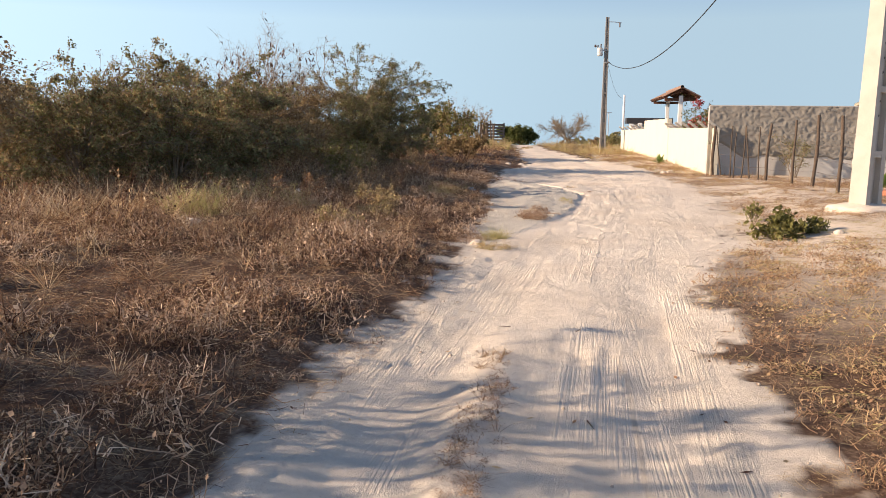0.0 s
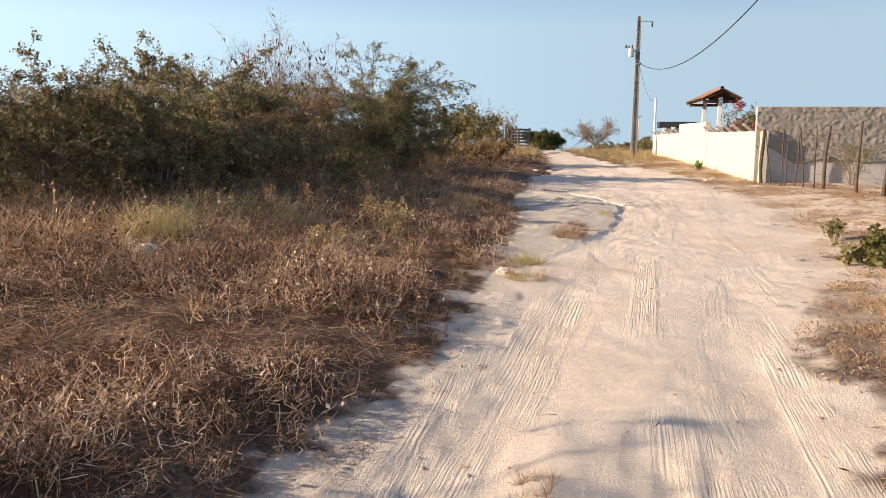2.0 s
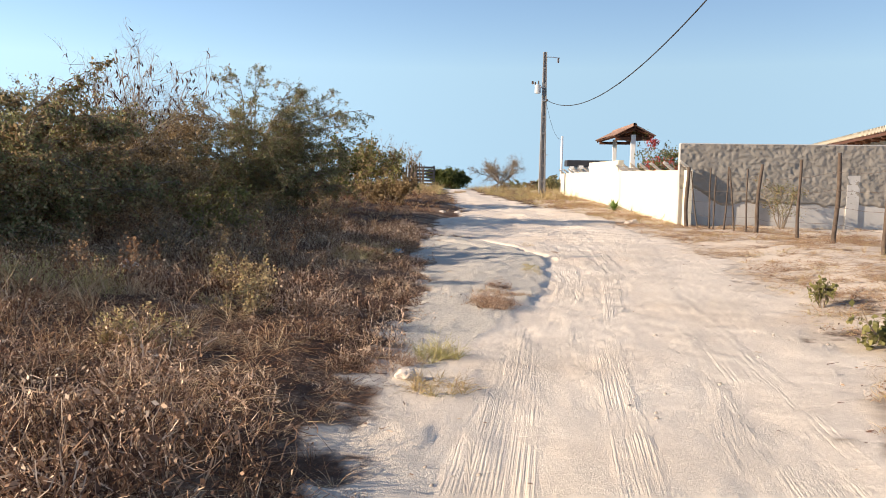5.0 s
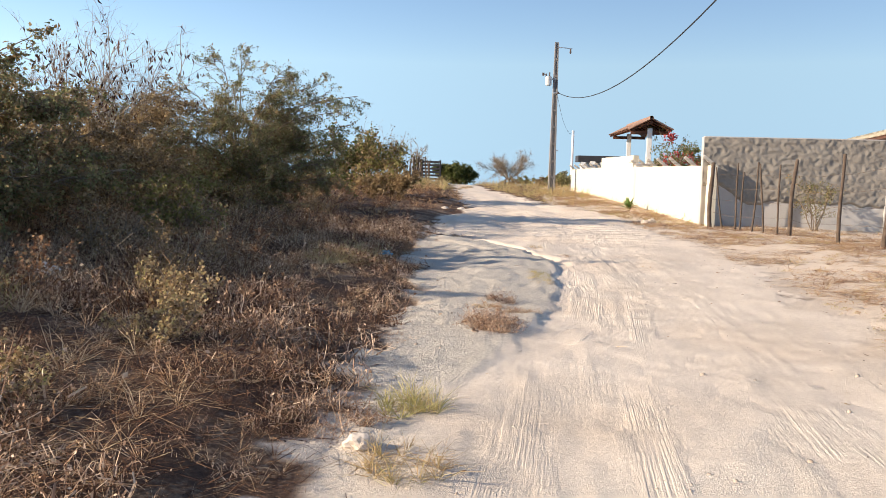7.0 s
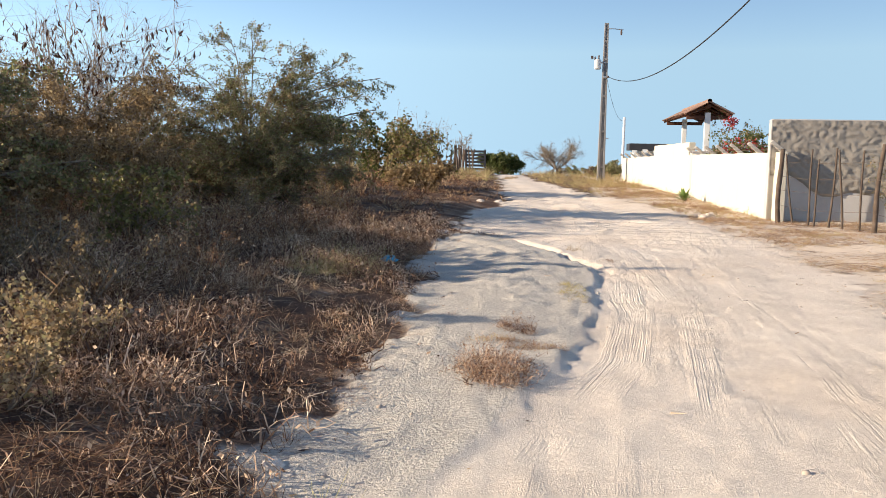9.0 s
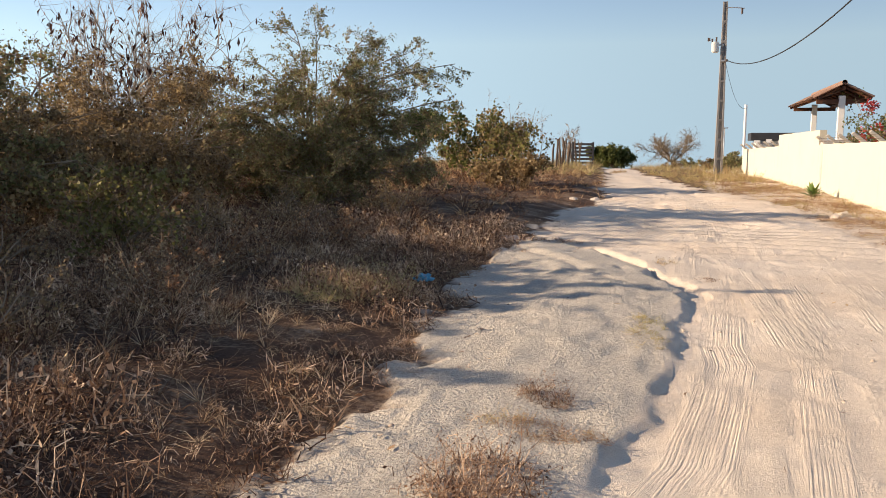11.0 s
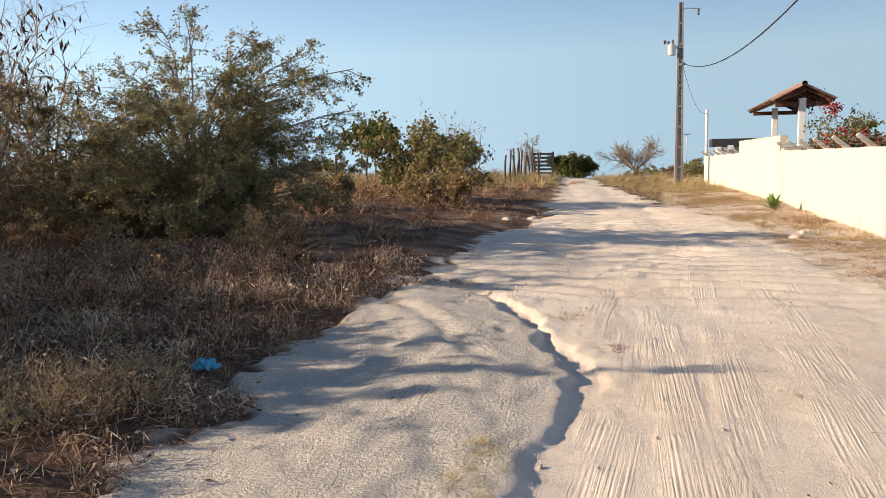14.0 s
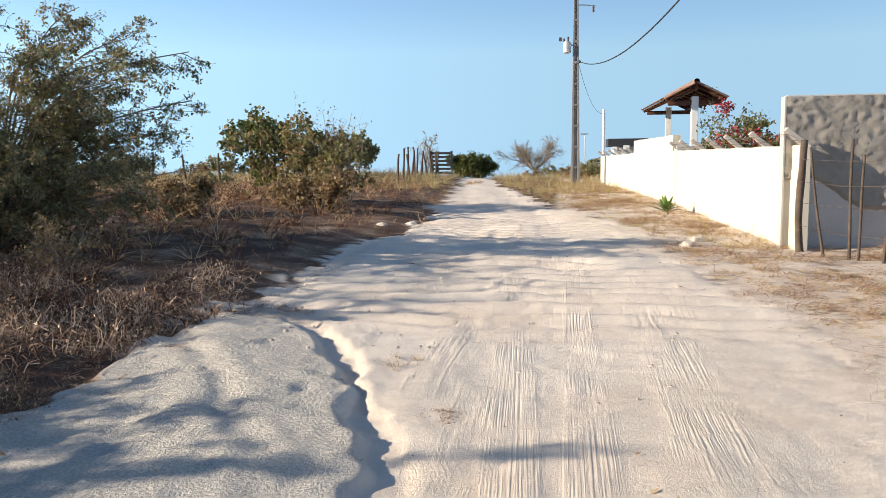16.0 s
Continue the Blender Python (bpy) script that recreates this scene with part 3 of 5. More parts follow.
def shrub(name, label, x, y, height, reach, stems=12, second=11, third=8, per_twig=9, leaf=0.045, slim=0.28, leaf_mat=None, bark=None,
          upright=0.9, droop=0.5, scatter=0.035, pods=0, thick=0.028, bare_top=0.0, category="shrub", trunk_height=0.0, group="roadside shrubs", dry=0.0, twig_len=0.16, arm=0.42, low=0.18, flat=0.0):
    leaf_mat, bark = leaf_mat or M_ACACIA, bark or M_TWIG
    ob = thing(name, label, category, x, y, float(ground(x, y)) - 0.03, group)
    ang = np.arange(stems) * 2.399 + rng.random(stems)
    out = reach / max(height, 0.1)
    lean = rng.uniform(0.15, 1.0, stems) * out
    way = np.stack([np.cos(ang) * lean, np.sin(ang) * lean, upright * np.ones(stems)], axis=-1)
    start = np.stack([np.cos(ang) * 0.12, np.sin(ang) * 0.12, np.full(stems, trunk_height)], axis=-1) * min(1, height / 2.5) * np.array([1, 1, 0]) + np.array([0, 0, trunk_height])
    size = (height - trunk_height) * rng.uniform(0.78, 1.12, stems) * np.sqrt(1 + (lean * 0.6) ** 2)
    one = curved(start, way, size, 8, 0.13, droop * 0.55)
    two = offshoots(one, second, low, 0.55, 0.15, height * arm, 4, 0.20, droop * 0.8, flat)
    three = offshoots(two, third, 0.15, 0.6, 0.1, height * twig_len, 2, 0.25, droop * 0.6, flat * 0.7)
    pieces = []
    for paths, r, sides in ((one, thick, 5), (two, thick * 0.42, 3), (three, thick * 0.17, 3)):
        k = paths.shape[1]
        taper = np.linspace(1, 0.3, k)[None, :] * rng.uniform(0.7, 1.2, (len(paths), 1)) * r
        pieces.append(tubes(paths, taper, sides))
    if trunk_height:
        zz = np.linspace(-0.1, trunk_height, 5)
        pts = np.stack([0.05 * np.sin(zz * 3), 0.04 * np.cos(zz * 4), zz], axis=-1)[None]
        pieces.append(tubes(pts, np.linspace(2.4, 1.5, 5)[None] * thick, 8))
    v, f, t = joined(pieces)
    array_part("trunk", v, f, bark, ob, "", t, True)
    if per_twig:
        if bare_top:
            top = three[:, -1, 2] < height * bare_top + rng.normal(0, height * 0.12, len(three))
            three = three[top]
        v, f, t = leaves(three, per_twig, leaf, slim, scatter)
        array_part("crown", v, f, leaf_mat, ob, "", t)
        if dry:
            some = three[rng.random(len(three)) < 0.5]
            v, f, t = leaves(some, per_twig * dry, leaf * 1.2, slim, scatter * 1.2)
            tagged(array_part("dead_foliage", v, f, M_DRYLEAF, ob, "brown dead leaves", t), kind="stuff")
    if pods:
        high = two[two[:, -1, 2] > height * 0.62]
        v, f, t = leaves(high, pods, 0.13, 0.13, 0.04, 1.2)
        tagged(array_part("seed_pod", v, f, M_POD, ob, "dark hanging seed pods", t), kind="stuff")
    return ob


def arching_shrub(label, x, y, height, reach, stems, arms, twigs, per_twig, leaf, sprays=(), leaf_mat=None, dry=0.0):
    """A thorn shrub: long stems that arch over outwards, flat zigzag arms along them, and tiny leaves close along the twigs."""
    ob = thing("shrub", label, "shrub", x, y, float(ground(x, y)) - 0.03, "roadside shrubs")
    ang = np.arange(stems) * 2.399 + rng.random(stems) * 0.6
    out = np.sqrt(rng.uniform(0.02, 1.0, stems))
    tops = np.stack([np.cos(ang) * out * reach, np.sin(ang) * out * reach, height * (1 - 0.5 * out ** 2) * rng.uniform(0.06, 1.08, stems) ** 0.55], axis=-1)
    tops = np.concatenate([tops, np.array(sprays).reshape(-1, 3)])
    # each stem bows up and over on its way to its tip
    f = np.linspace(0, 1, 10)[None, :, None]
    one = tops[:, None, :] * f + (tops * np.array([-0.14, -0.14, 0.22]))[:, None, :] * np.sin(f * math.pi)
    one = one + np.cumsum(rng.normal(0, 0.028, one.shape), axis=1) * f
    two = offshoots(one, arms, 0.18, 0.5, 0.02, 0.34 + height * 0.2, 5, 0.24, 0.4, 0.5)
    three = offshoots(two, twigs, 0.1, 0.65, 0.05, 0.09 + height * 0.05, 2, 0.3, 0.2, 0.3)
    pieces = []
    for paths, r, sides in ((one, 0.022, 5), (two, 0.0085, 3), (three, 0.004, 3)):
        taper = np.linspace(1, 0.3, paths.shape[1])[None, :] * rng.uniform(0.7, 1.2, (len(paths), 1)) * r
        pieces.append(tubes(paths, taper, sides))
    v, f, t = joined(pieces)
    array_part("trunk", v, f, M_TWIG, ob, "", t, True)
    v, f, t = leaves(three, per_twig, leaf, 0.34, 0.02)
    array_part("crown", v, f, leaf_mat or M_ACACIA, ob, "", t)
    if dry:
        v, f, t = leaves(three[rng.random(len(three)) < dry], per_twig, leaf * 1.3, 0.36, 0.03)
        tagged(array_part("dead_foliage", v, f, M_DRYLEAF, ob, "brown dead leaves", t), kind="stuff")
    return ob


# the thicket on the left
arching_shrub("wide feathery thorn shrub with arching branches and tiny green leaves", -6.9, 24.1, 2.85, 2.55, 50, 16, 8, 8, 0.036,
              ((2.7, 0.4, 2.65), (2.2, -0.5, 2.65), (1.7, 0.6, 2.85), (1.1, 0.3, 3.15), (0.4, -0.4, 3.45), (-0.4, -0.3, 3.3), (2.5, 0.8, 1.9), (2.3, -0.9, 2.2), (2.0, 0.2, 2.5), (1.4, -1.0, 2.7)), dry=0.2)
arching_shrub("dense low thorn shrub with drooping green twigs", -6.4, 23.4, 1.6, 2.0, 22, 13, 7, 8, 0.036, dry=0.4)
arching_shrub("dense olive thorn shrub with tangled drooping twigs", -9.0, 23.3, 2.7, 2.0, 26, 13, 7, 8, 0.04, dry=0.5)
shrub("shrub", "tall half-bare shrub with pale stems and dark hanging pods", -8.6, 21.0, 3.3, 1.6, 22, 10, 6, 4, 0.042, 0.3, M_DRYLEAF, M_PALETWIG, 1.15, 0.15, 0.04, pods=5, thick=0.02, bare_top=0.45)
arching_shrub("dense brown thicket of tangled thorn twigs", -7.6, 19.4, 2.5, 2.0, 28, 14, 7, 9, 0.036, leaf_mat=M_DRYLEAF, dry=0.3)
arching_shrub("dense olive thicket of tangled thorn twigs", -7.4, 15.2, 2.65, 2.1, 30, 14, 7, 9, 0.042, dry=0.5)
arching_shrub("dense olive thicket of tangled thorn twigs", -7.2, 13.5, 2.2, 1.4, 20, 12, 7, 9, 0.04, dry=0.5)
arching_shrub("dense olive-brown thicket of tangled thorn twigs", -7.8, 17.4, 2.65, 1.8, 28, 14, 7, 9, 0.038, leaf_mat=M_DRYLEAF, dry=0.3)
arching_shrub("dense olive thicket of tangled thorn twigs", -8.4, 12.5, 2.55, 1.9, 28, 14, 7, 9, 0.038, dry=0.5)
shrub("shrub", "bushy dry shrub with olive leaves and bare pod-hung tips", -9.3, 16.2, 2.15, 2.1, 16, 10, 7, 8, 0.042, 0.32, M_ACACIA, M_TWIG, 0.95, 0.4, 0.04, pods=4, thick=0.024, bare_top=0.8, dry=0.5, low=0.08, twig_len=0.16)
shrub("shrub", "bushy dry shrub with olive leaves and grey twigs", -11.6, 18.6, 2.5, 2.4, 15, 10, 6, 8, 0.045, 0.32, M_DRYLEAF, M_TWIG, 0.95, 0.4, 0.05, pods=3, dry=0.3, low=0.06, twig_len=0.16)
shrub("shrub", "bushy olive shrub with tangled twigs", -10.3, 20.9, 2.3, 2.2, 13, 9, 6, 8, 0.045, 0.32, M_ACACIA, M_TWIG, 0.9, 0.5, 0.05, dry=0.4, low=0.06, twig_len=0.18)
shrub("shrub", "dense olive-brown shrub with tangled twigs", -12.6, 22.6, 2.6, 2.6, 11, 8, 6, 8, 0.05, 0.32, M_ACACIA, M_TWIG, 0.95, 0.5, 0.05, dry=0.6, low=0.08)
shrub("shrub", "dense olive-brown shrub with tangled twigs", -14.2, 17.5, 2.5, 2.7, 13, 9, 6, 8, 0.05, 0.32, M_DRYLEAF, M_TWIG, 0.95, 0.45, 0.05, dry=0.3, low=0.06)
shrub("shrub", "dense olive-brown shrub with tangled twigs", -11.0, 26.3, 2.6, 2.6, 12, 9, 6, 8, 0.055, 0.32, M_ACACIA, M_TWIG, 0.95, 0.5, 0.05, dry=0.5)
shrub("shrub", "dense olive-brown shrub with tangled twigs", -17.5, 20.5, 2.9, 2.8, 12, 9, 6, 8, 0.06, 0.32, M_DRYLEAF, M_TWIG, 0.95, 0.4, 0.05)
shrub("shrub", "dense olive thicket of tangled thorn twigs", -10.3, 13.4, 2.05, 1.9, 14, 10, 7, 9, 0.045, 0.32, M_ACACIA, M_TWIG, 0.85, 0.6, 0.05, dry=0.5, low=0.05, twig_len=0.18)
# shrubs beside the start of the walk
shrub("shrub", "feathery olive thorn shrub beside the track", -6.7, 2.1, 2.5, 1.7, 14, 10, 7, 8, 0.05, 0.32, M_ACACIA, M_TWIG, 0.9, 0.5, low=0.05)
arching_shrub("feathery olive thorn shrub beside the track", -5.6, 1.0, 2.1, 1.4, 12, 9, 6, 5, 0.04)
# shrub added past the edge of view to throw shade on the bank
shrub("shrub", "dense olive thicket of tangled thorn twigs", -9.3, 9.9, 2.15, 1.4, 15, 10, 8, 10, 0.05, 0.32, M_DRYLEAF, M_TWIG, 0.85, 0.6, 0.05, dry=0.5, low=0.05, twig_len=0.2)
# broad-leaved shrubs
shrub("shrub", "small leafy green shrub standing in dry grass", -4.9, 16.0, 0.95, 0.6, 9, 8, 5, 5, 0.045, 0.36, M_OLIVE, M_TWIG, 0.9, 0.3, 0.03, thick=0.012, dry=0.25)
shrub("shrub", "round broad-leaved shrub with dark green and russet leaves", -5.2, 32.6, 1.85, 1.35, 12, 8, 5, 5, 0.09, 0.36, M_OLIVE, M_TWIG, 0.9, 0.3, 0.06, thick=0.02, dry=0.9)
shrub("shrub", "thin bare shrub with pale upright twigs", -4.6, 33.6, 2.45, 0.7, 7, 7, 4, 2, 0.05, 0.3, M_DRYLEAF, M_PALETWIG, 1.2, 0.1, thick=0.014)
shrub("shrub", "broad-leaved green bush with russet leaves at its foot", -6.5, 33.6, 1.9, 0.9, 9, 7, 5, 7, 0.11, 0.36, M_GREEN, M_TWIG, 0.95, 0.3, 0.06, dry=0.3)
shrub("shrub", "low russet bush of dry leaves", -4.3, 30.4, 0.9, 0.9, 10, 7, 5, 9, 0.08, 0.34, M_DRYLEAF, M_TWIG, 0.8, 0.4, 0.05, thick=0.012)
shrub("shrub", "low russet bush of dry leaves", -6.4, 28.8, 0.8, 1.0, 10, 7, 5, 9, 0.07, 0.34, M_DRYLEAF, M_TWIG, 0.8, 0.5, 0.05, thick=0.012, dry=0.2)


# twiggy dead bushes standing in the grass
dead = [shrub("dry_bush", "knee-high dead bush of tangled grey-brown twigs", -3.7, 13.3, 0.55, 0.5, 10, 8, 4, 3, 0.03, 0.34, M_DRYLEAF, M_TWIG, 0.8, 0.35, 0.03, thick=0.009, category="bush", group="dead bushes in the grass", low=0.05, arm=0.5),
        shrub("dry_bush", "low dead bush of tangled russet twigs", -4.4, 11.9, 0.48, 0.55, 10, 8, 4, 4, 0.03, 0.34, M_WEED, M_TWIG, 0.7, 0.4, 0.03, thick=0.008, category="bush", group="dead bushes in the grass", low=0.05, arm=0.5),
        shrub("dry_bush", "half-green weedy bush with dry twigs in the grass", -3.15, 12.1, 0.42, 0.42, 9, 7, 4, 4, 0.03, 0.36, M_PALE, M_TWIG, 0.95, 0.25, 0.025, thick=0.008, category="bush", group="dead bushes in the grass", dry=0.5, low=0.1, arm=0.45)]
for k, (x, y, size) in enumerate(((-4.9, 14.4, 1.1), (-3.6, 14.9, 0.85), (-2.75, 11.2, 0.8), (-4.2, 16.3, 1.0), (-5.2, 17.6, 1.1), (-3.9, 18.2, 0.9), (-5.0, 19.6, 1.05),
                                  (-3.2, 19.3, 0.7), (-5.3, 12.8, 0.95), (-3.0, 9.7, 0.7), (-4.4, 21.6, 1.0), (-5.9, 15.9, 1.1))):
    bush = copy_thing(dead[2 if k in (2, 9) else k % 2], pose(x, y, float(ground(x, y)) - 0.03, 0, 0, k * 73))
    bush.scale = (size * 1.1, size * 1.1, size)


# ---- the walled plot ----
WALL = ((4.0, 25.65, 1.44), (3.62, 35.7, 1.37), (3.15, 42.0, 1.30), (2.38, 49.5, 1.15))


def wall_run(name, label, a, b, za, zb, thick=0.15):
    """A painted wall from a to b, its road side on that line, with a slightly uneven top and a plinth of splashed dirt."""
    ob = thing(name, label, "wall", kind="structure")
    d = Vector((b[0] - a[0], b[1] - a[1]))
    n, side = max(2, int(d.length / 0.5)), Vector((d.y, -d.x)).normalized() * thick
    bm = bmesh.new()
    rings = []
    for i in range(n + 1):
        f = i / n
        x, y, z = a[0] + d.x * f, a[1] + d.y * f, za + (zb - za) * f + 0.008 * math.sin(i * 2.1)
        low = float(ground(x, y)) - 0.25
        rings.append([bm.verts.new(p) for p in ((x, y, low), (x, y, z - 0.012), (x + side.x * 0.1, y + side.y * 0.1, z), (x + side.x * 0.9, y + side.y * 0.9, z), (x + side.x, y + side.y, z - 0.012), (x + side.x, y + side.y, low))])
    for p, q in zip(rings, rings[1:]):
        for k in range(6):
            bm.faces.new((p[k], p[(k + 1) % 6], q[(k + 1) % 6], q[k]))
    bm.faces.new(rings[0][::-1])
    bm.faces.new(rings[-1])
    bmesh.ops.recalc_face_normals(bm, faces=bm.faces)
    part("wall_body", bm, M_PAINT, ob)
    return ob


wall_1 = wall_run("wall_west_1", "cream-painted low garden wall with streaked dirt", WALL[0], WALL[1], WALL[0][2], WALL[1][2])
wall_run("wall_west_2", "cream-painted raised wall panel under the porch roof", (WALL[1][0], WALL[1][1] + 0.01), WALL[2], 1.78, 1.72, 0.2)
wall_3 = wall_run("wall_west_3", "cream-painted low garden wall running on along the track", (WALL[2][0], WALL[2][1] + 0.01), WALL[3], WALL[2][2], WALL[3][2])
wall_run("wall_west_4", "plain end of the cream garden wall", (WALL[3][0], WALL[3][1]), (9.5, 50.6), 1.15, 1.15)


def rough_wall():
    """The front wall: lumpy thrown plaster above, smooth grey render below."""
    ob = thing("wall_south", "grey wall of lumpy thrown plaster over smooth grey render", "wall", kind="structure")
    x0, x1, y, top = 3.9, 17.0, 26.0, 2.11
    bm = bmesh.new()
    box(bm, x0, x1, y, y + 0.16, -0.35, top - 0.01)
    part("wall_body", bm, M_RENDER, ob)
    xs, zs = np.arange(x0, x1 + 0.01, 0.036), np.arange(-0.2, top + 0.001, 0.03)
    gx, gz = np.meshgrid(xs, zs)
    line = 0.58 + 0.42 * smooth(5.0, 4.2, gx) + 0.10 * fbm(gx * 2.5, gz * 0, 3, 61)
    thick = smooth(line - 0.03, line + 0.05, gz)
    wx = gx + 0.07 * vnoise(gx * 8, gz * 8, 71)
    wz = gz + 0.07 * vnoise(gx * 8, gz * 8, 72)
    lumps = 1 - np.abs(vnoise(wx * 13 + wz * 9, wz * 9, 73))
    lumps = 0.75 * lumps ** 2 + 0.4 * np.abs(vnoise(wx * 17, wz * 13, 74))
    out = thick * (0.022 + 0.038 * lumps) - (1 - thick) * 0.02
    verts = np.stack([gx, y - out, gz], axis=-1).reshape(-1, 3)
    idx = np.arange(gx.size).reshape(gx.shape)
    faces = np.stack([idx[:-1, :-1], idx[:-1, 1:], idx[1:, 1:], idx[1:, :-1]], axis=-1).reshape(-1, 4)
    array_part("plaster_coat", verts, faces, M_ROUGH, ob, "lumpy grey thrown plaster", None, True)
    bm = bmesh.new()
    box(bm, x0 - 0.03, x0 + 0.0, y - 0.03, y + 0.17, -0.35, top + 0.01, 0.006)
    part("end_strip", bm, M_RENDER, ob, "pale rendered wall end")
    bm = bmesh.new()
    box(bm, x0, x1, y - 0.03, y + 0.17, top - 0.008, top + 0.022, 0.008)
    part("coping", bm, M_RENDER, ob)
    for cx, w in ((8.1, 0.32), (11.6, 0.3)):
        bm = bmesh.new()
        box(bm, cx, cx + w, y - 0.05, y + 0.02, -0.3, 1.35, 0.01)
        part("pilaster", bm, M_RENDER, ob)
    return ob


rough_wall()
bm = bmesh.new()
prism(bm, [(20.0, 26.0), (20.2, 26.0), (20.2, 51.0), (20.0, 51.0)], -0.4, 2.0)
ob = thing("wall_east", "plain grey rendered wall closing the plot", "wall", kind="structure")
part("wall_body", bm, M_RENDER, ob)


def bracket(wall, x, y, z, lean=0.27, rise=0.2):
    """A slanted concrete fence arm on the wall's top, leaning out over the track."""
    bm = bmesh.new()
    w, t = 0.06, 0.05
    pts = [(0.16, -0.05), (0.02, -0.05), (-lean, rise), (-lean + 0.05, rise + 0.05)]
    for dy in (-w, w):
        for px, pz in pts:
            bm.verts.new((px, dy, pz))
    bm.verts.ensure_lookup_table()
    v = bm.verts
    bm.faces.new([v[i] for i in (0, 1, 2, 3)])
    bm.faces.new([v[i] for i in (7, 6, 5, 4)])
    for i in range(4):
        j = (i + 1) % 4
        bm.faces.new((v[i], v[i + 4], v[j + 4], v[j]))
    bmesh.ops.recalc_face_normals(bm, faces=bm.faces)
    bmesh.ops.bevel(bm, geom=bm.edges[:], offset=0.008, segments=1, affect="EDGES")
    part("fence_arm", bm, M_CONCRETE, wall, "short slanted concrete fence arm").location = (x, y, z)


def along(i, f, inward=0.08):
    a, b = WALL[i], WALL[i + 1]
    return a[0] + (b[0] - a[0]) * f + inward, a[1] + (b[1] - a[1]) * f, a[2] + (b[2] - a[2]) * f


for f in (0.01, 0.19, 0.36, 0.52, 0.67, 0.81, 0.95):
    bracket(wall_1, *along(0, f))
for f in (0.08, 0.25, 0.42, 0.6, 0.78, 0.96):
    bracket(wall_3, *along(2, f))


def wire(name, label, pts, radius, mat, category="cable", group=""):
    ob = thing(name, label, category, group=group)
    p = np.array([pts], float)
    v, f = tubes(p, np.full(p.shape[:2], radius), 6)
    array_part("strand", v, f, mat, ob, "", None, True)
    return ob


for i in (0, 2):
    for k in range(2):
        o = 0.09 + 0.11 * k
        pts = [(x - 0.03 - o, y, z + o * 0.75) for x, y, z in (along(i, f) for f in np.linspace(0, 1, 12))]
        wire("barbed_wire", "thin rusty wire strung between the wall's fence arms", pts, 0.004, M_POST, "wire", "wires over the wall")


# ---- the porch roof ----
def porch():
    ob = thing("porch_roof", "small clay-tiled gable roof on two white posts", "porch", 4.08, 38.0, -0.22)
    half, y0, y1, eave, ridge = 0.72, -3.0, 3.0, 2.90, 3.27
    for py in (-2.7, 2.5):
        bm = bmesh.new()
        box(bm, -0.085, 0.085, py - 0.085, py + 0.085, -0.1, 2.95, 0.012)
        part("post", bm, M_WHITE, ob)
        bm = bmesh.new()
        box(bm, -half + 0.06, half - 0.06, py - 0.05, py + 0.05, eave - 0.17, eave - 0.05, 0.01)
        part("tie_beam", bm, M_BEAM, ob)
    bm = bmesh.new()
    box(bm, -0.05, 0.05, y0 + 0.05, y1 - 0.05, ridge - 0.17, ridge - 0.06, 0.01)
    part("ridge_beam", bm, M_BEAM, ob)
    for s in (-1, 1):
        bm = bmesh.new()
        box(bm, s * (half - 0.12) - 0.04, s * (half - 0.12) + 0.04, y0 + 0.05, y1 - 0.05, eave - 0.05, eave + 0.02, 0.01)
        part("eave_beam", bm, M_BEAM, ob)
        for k in range(9):
            ry = y0 + 0.15 + k * (y1 - y0 - 0.3) / 8
            v, f = tubes(np.array([[(0, ry, ridge - 0.06), (s * half * 1.02, ry, eave - 0.055)]]), np.full((1, 2), 0.042), 4)
            array_part("rafter", v, f, M_BEAM, ob)
        bm = bmesh.new()
        prism_pts = [(0, ridge - 0.015), (s * half, eave - 0.015), (s * half, eave + 0.0), (0, ridge)]
        lo = [bm.verts.new((px, y0, pz)) for px, pz in prism_pts]
        hi = [bm.verts.new((px, y1, pz)) for px, pz in prism_pts]
        bm.faces.new(lo)
        bm.faces.new(hi[::-1])
        for i in range(4):
            bm.faces.new((lo[i], hi[i], hi[(i + 1) % 4], lo[(i + 1) % 4]))
        bmesh.ops.recalc_face_normals(bm, faces=bm.faces)
        deck = part("roof_slope", bm, M_BEAM, ob, "boarded red-brown roof underside")
        # barrel tiles in overlapping courses
        rows, cols = 3, 30
        ang = np.linspace(0, math.pi, 6)
        r = 0.09
        mesh = None
        for c in range(cols):
            for q in range(rows):
                f0, f1 = q / rows - 0.04, (q + 1) / rows + 0.03
                if mesh is None:
                    ln = (f1 - f0) * math.hypot(half, ridge - eave) * 1.05
                    va = [(ln * e, r * (0.85 + 0.15 * e) * math.cos(a), r * (0.85 + 0.15 * e) * math.sin(a) * 0.6) for e in (0, 1) for a in ang]
                    fa = [(i, i + 1, i + 7, i + 6) for i in range(5)]
                    mesh = as_mesh("tile", va, fa, M_TILE, None, True)
                t = new("roof_tile", mesh)
                t.parent = deck
                fx = s * half * max(f0, 0) * 1.04
                slope = math.atan2(ridge - eave, half)
                base = Matrix.Translation((fx, y0 + 0.1 + c * (y1 - y0 - 0.2) / (cols - 1) + 0.01 * math.sin(c * 5 + q), ridge - (ridge - eave) * max(f0, 0) * 1.04 + 0.012))
                t.matrix_local = base @ Matrix.Rotation(slope if s > 0 else math.pi - slope, 4, "Y")
                if s < 0:
                    t.matrix_local = base @ Matrix.Rotation(math.pi, 4, "Z") @ Matrix.Rotation(slope, 4, "Y")
    v, f = tubes(np.array([[(0, y0 - 0.02 + k * 0.5, ridge + 0.03 + 0.008 * (k % 2)) for k in range(13)]]), np.full((1, 13), 0.075), 8)
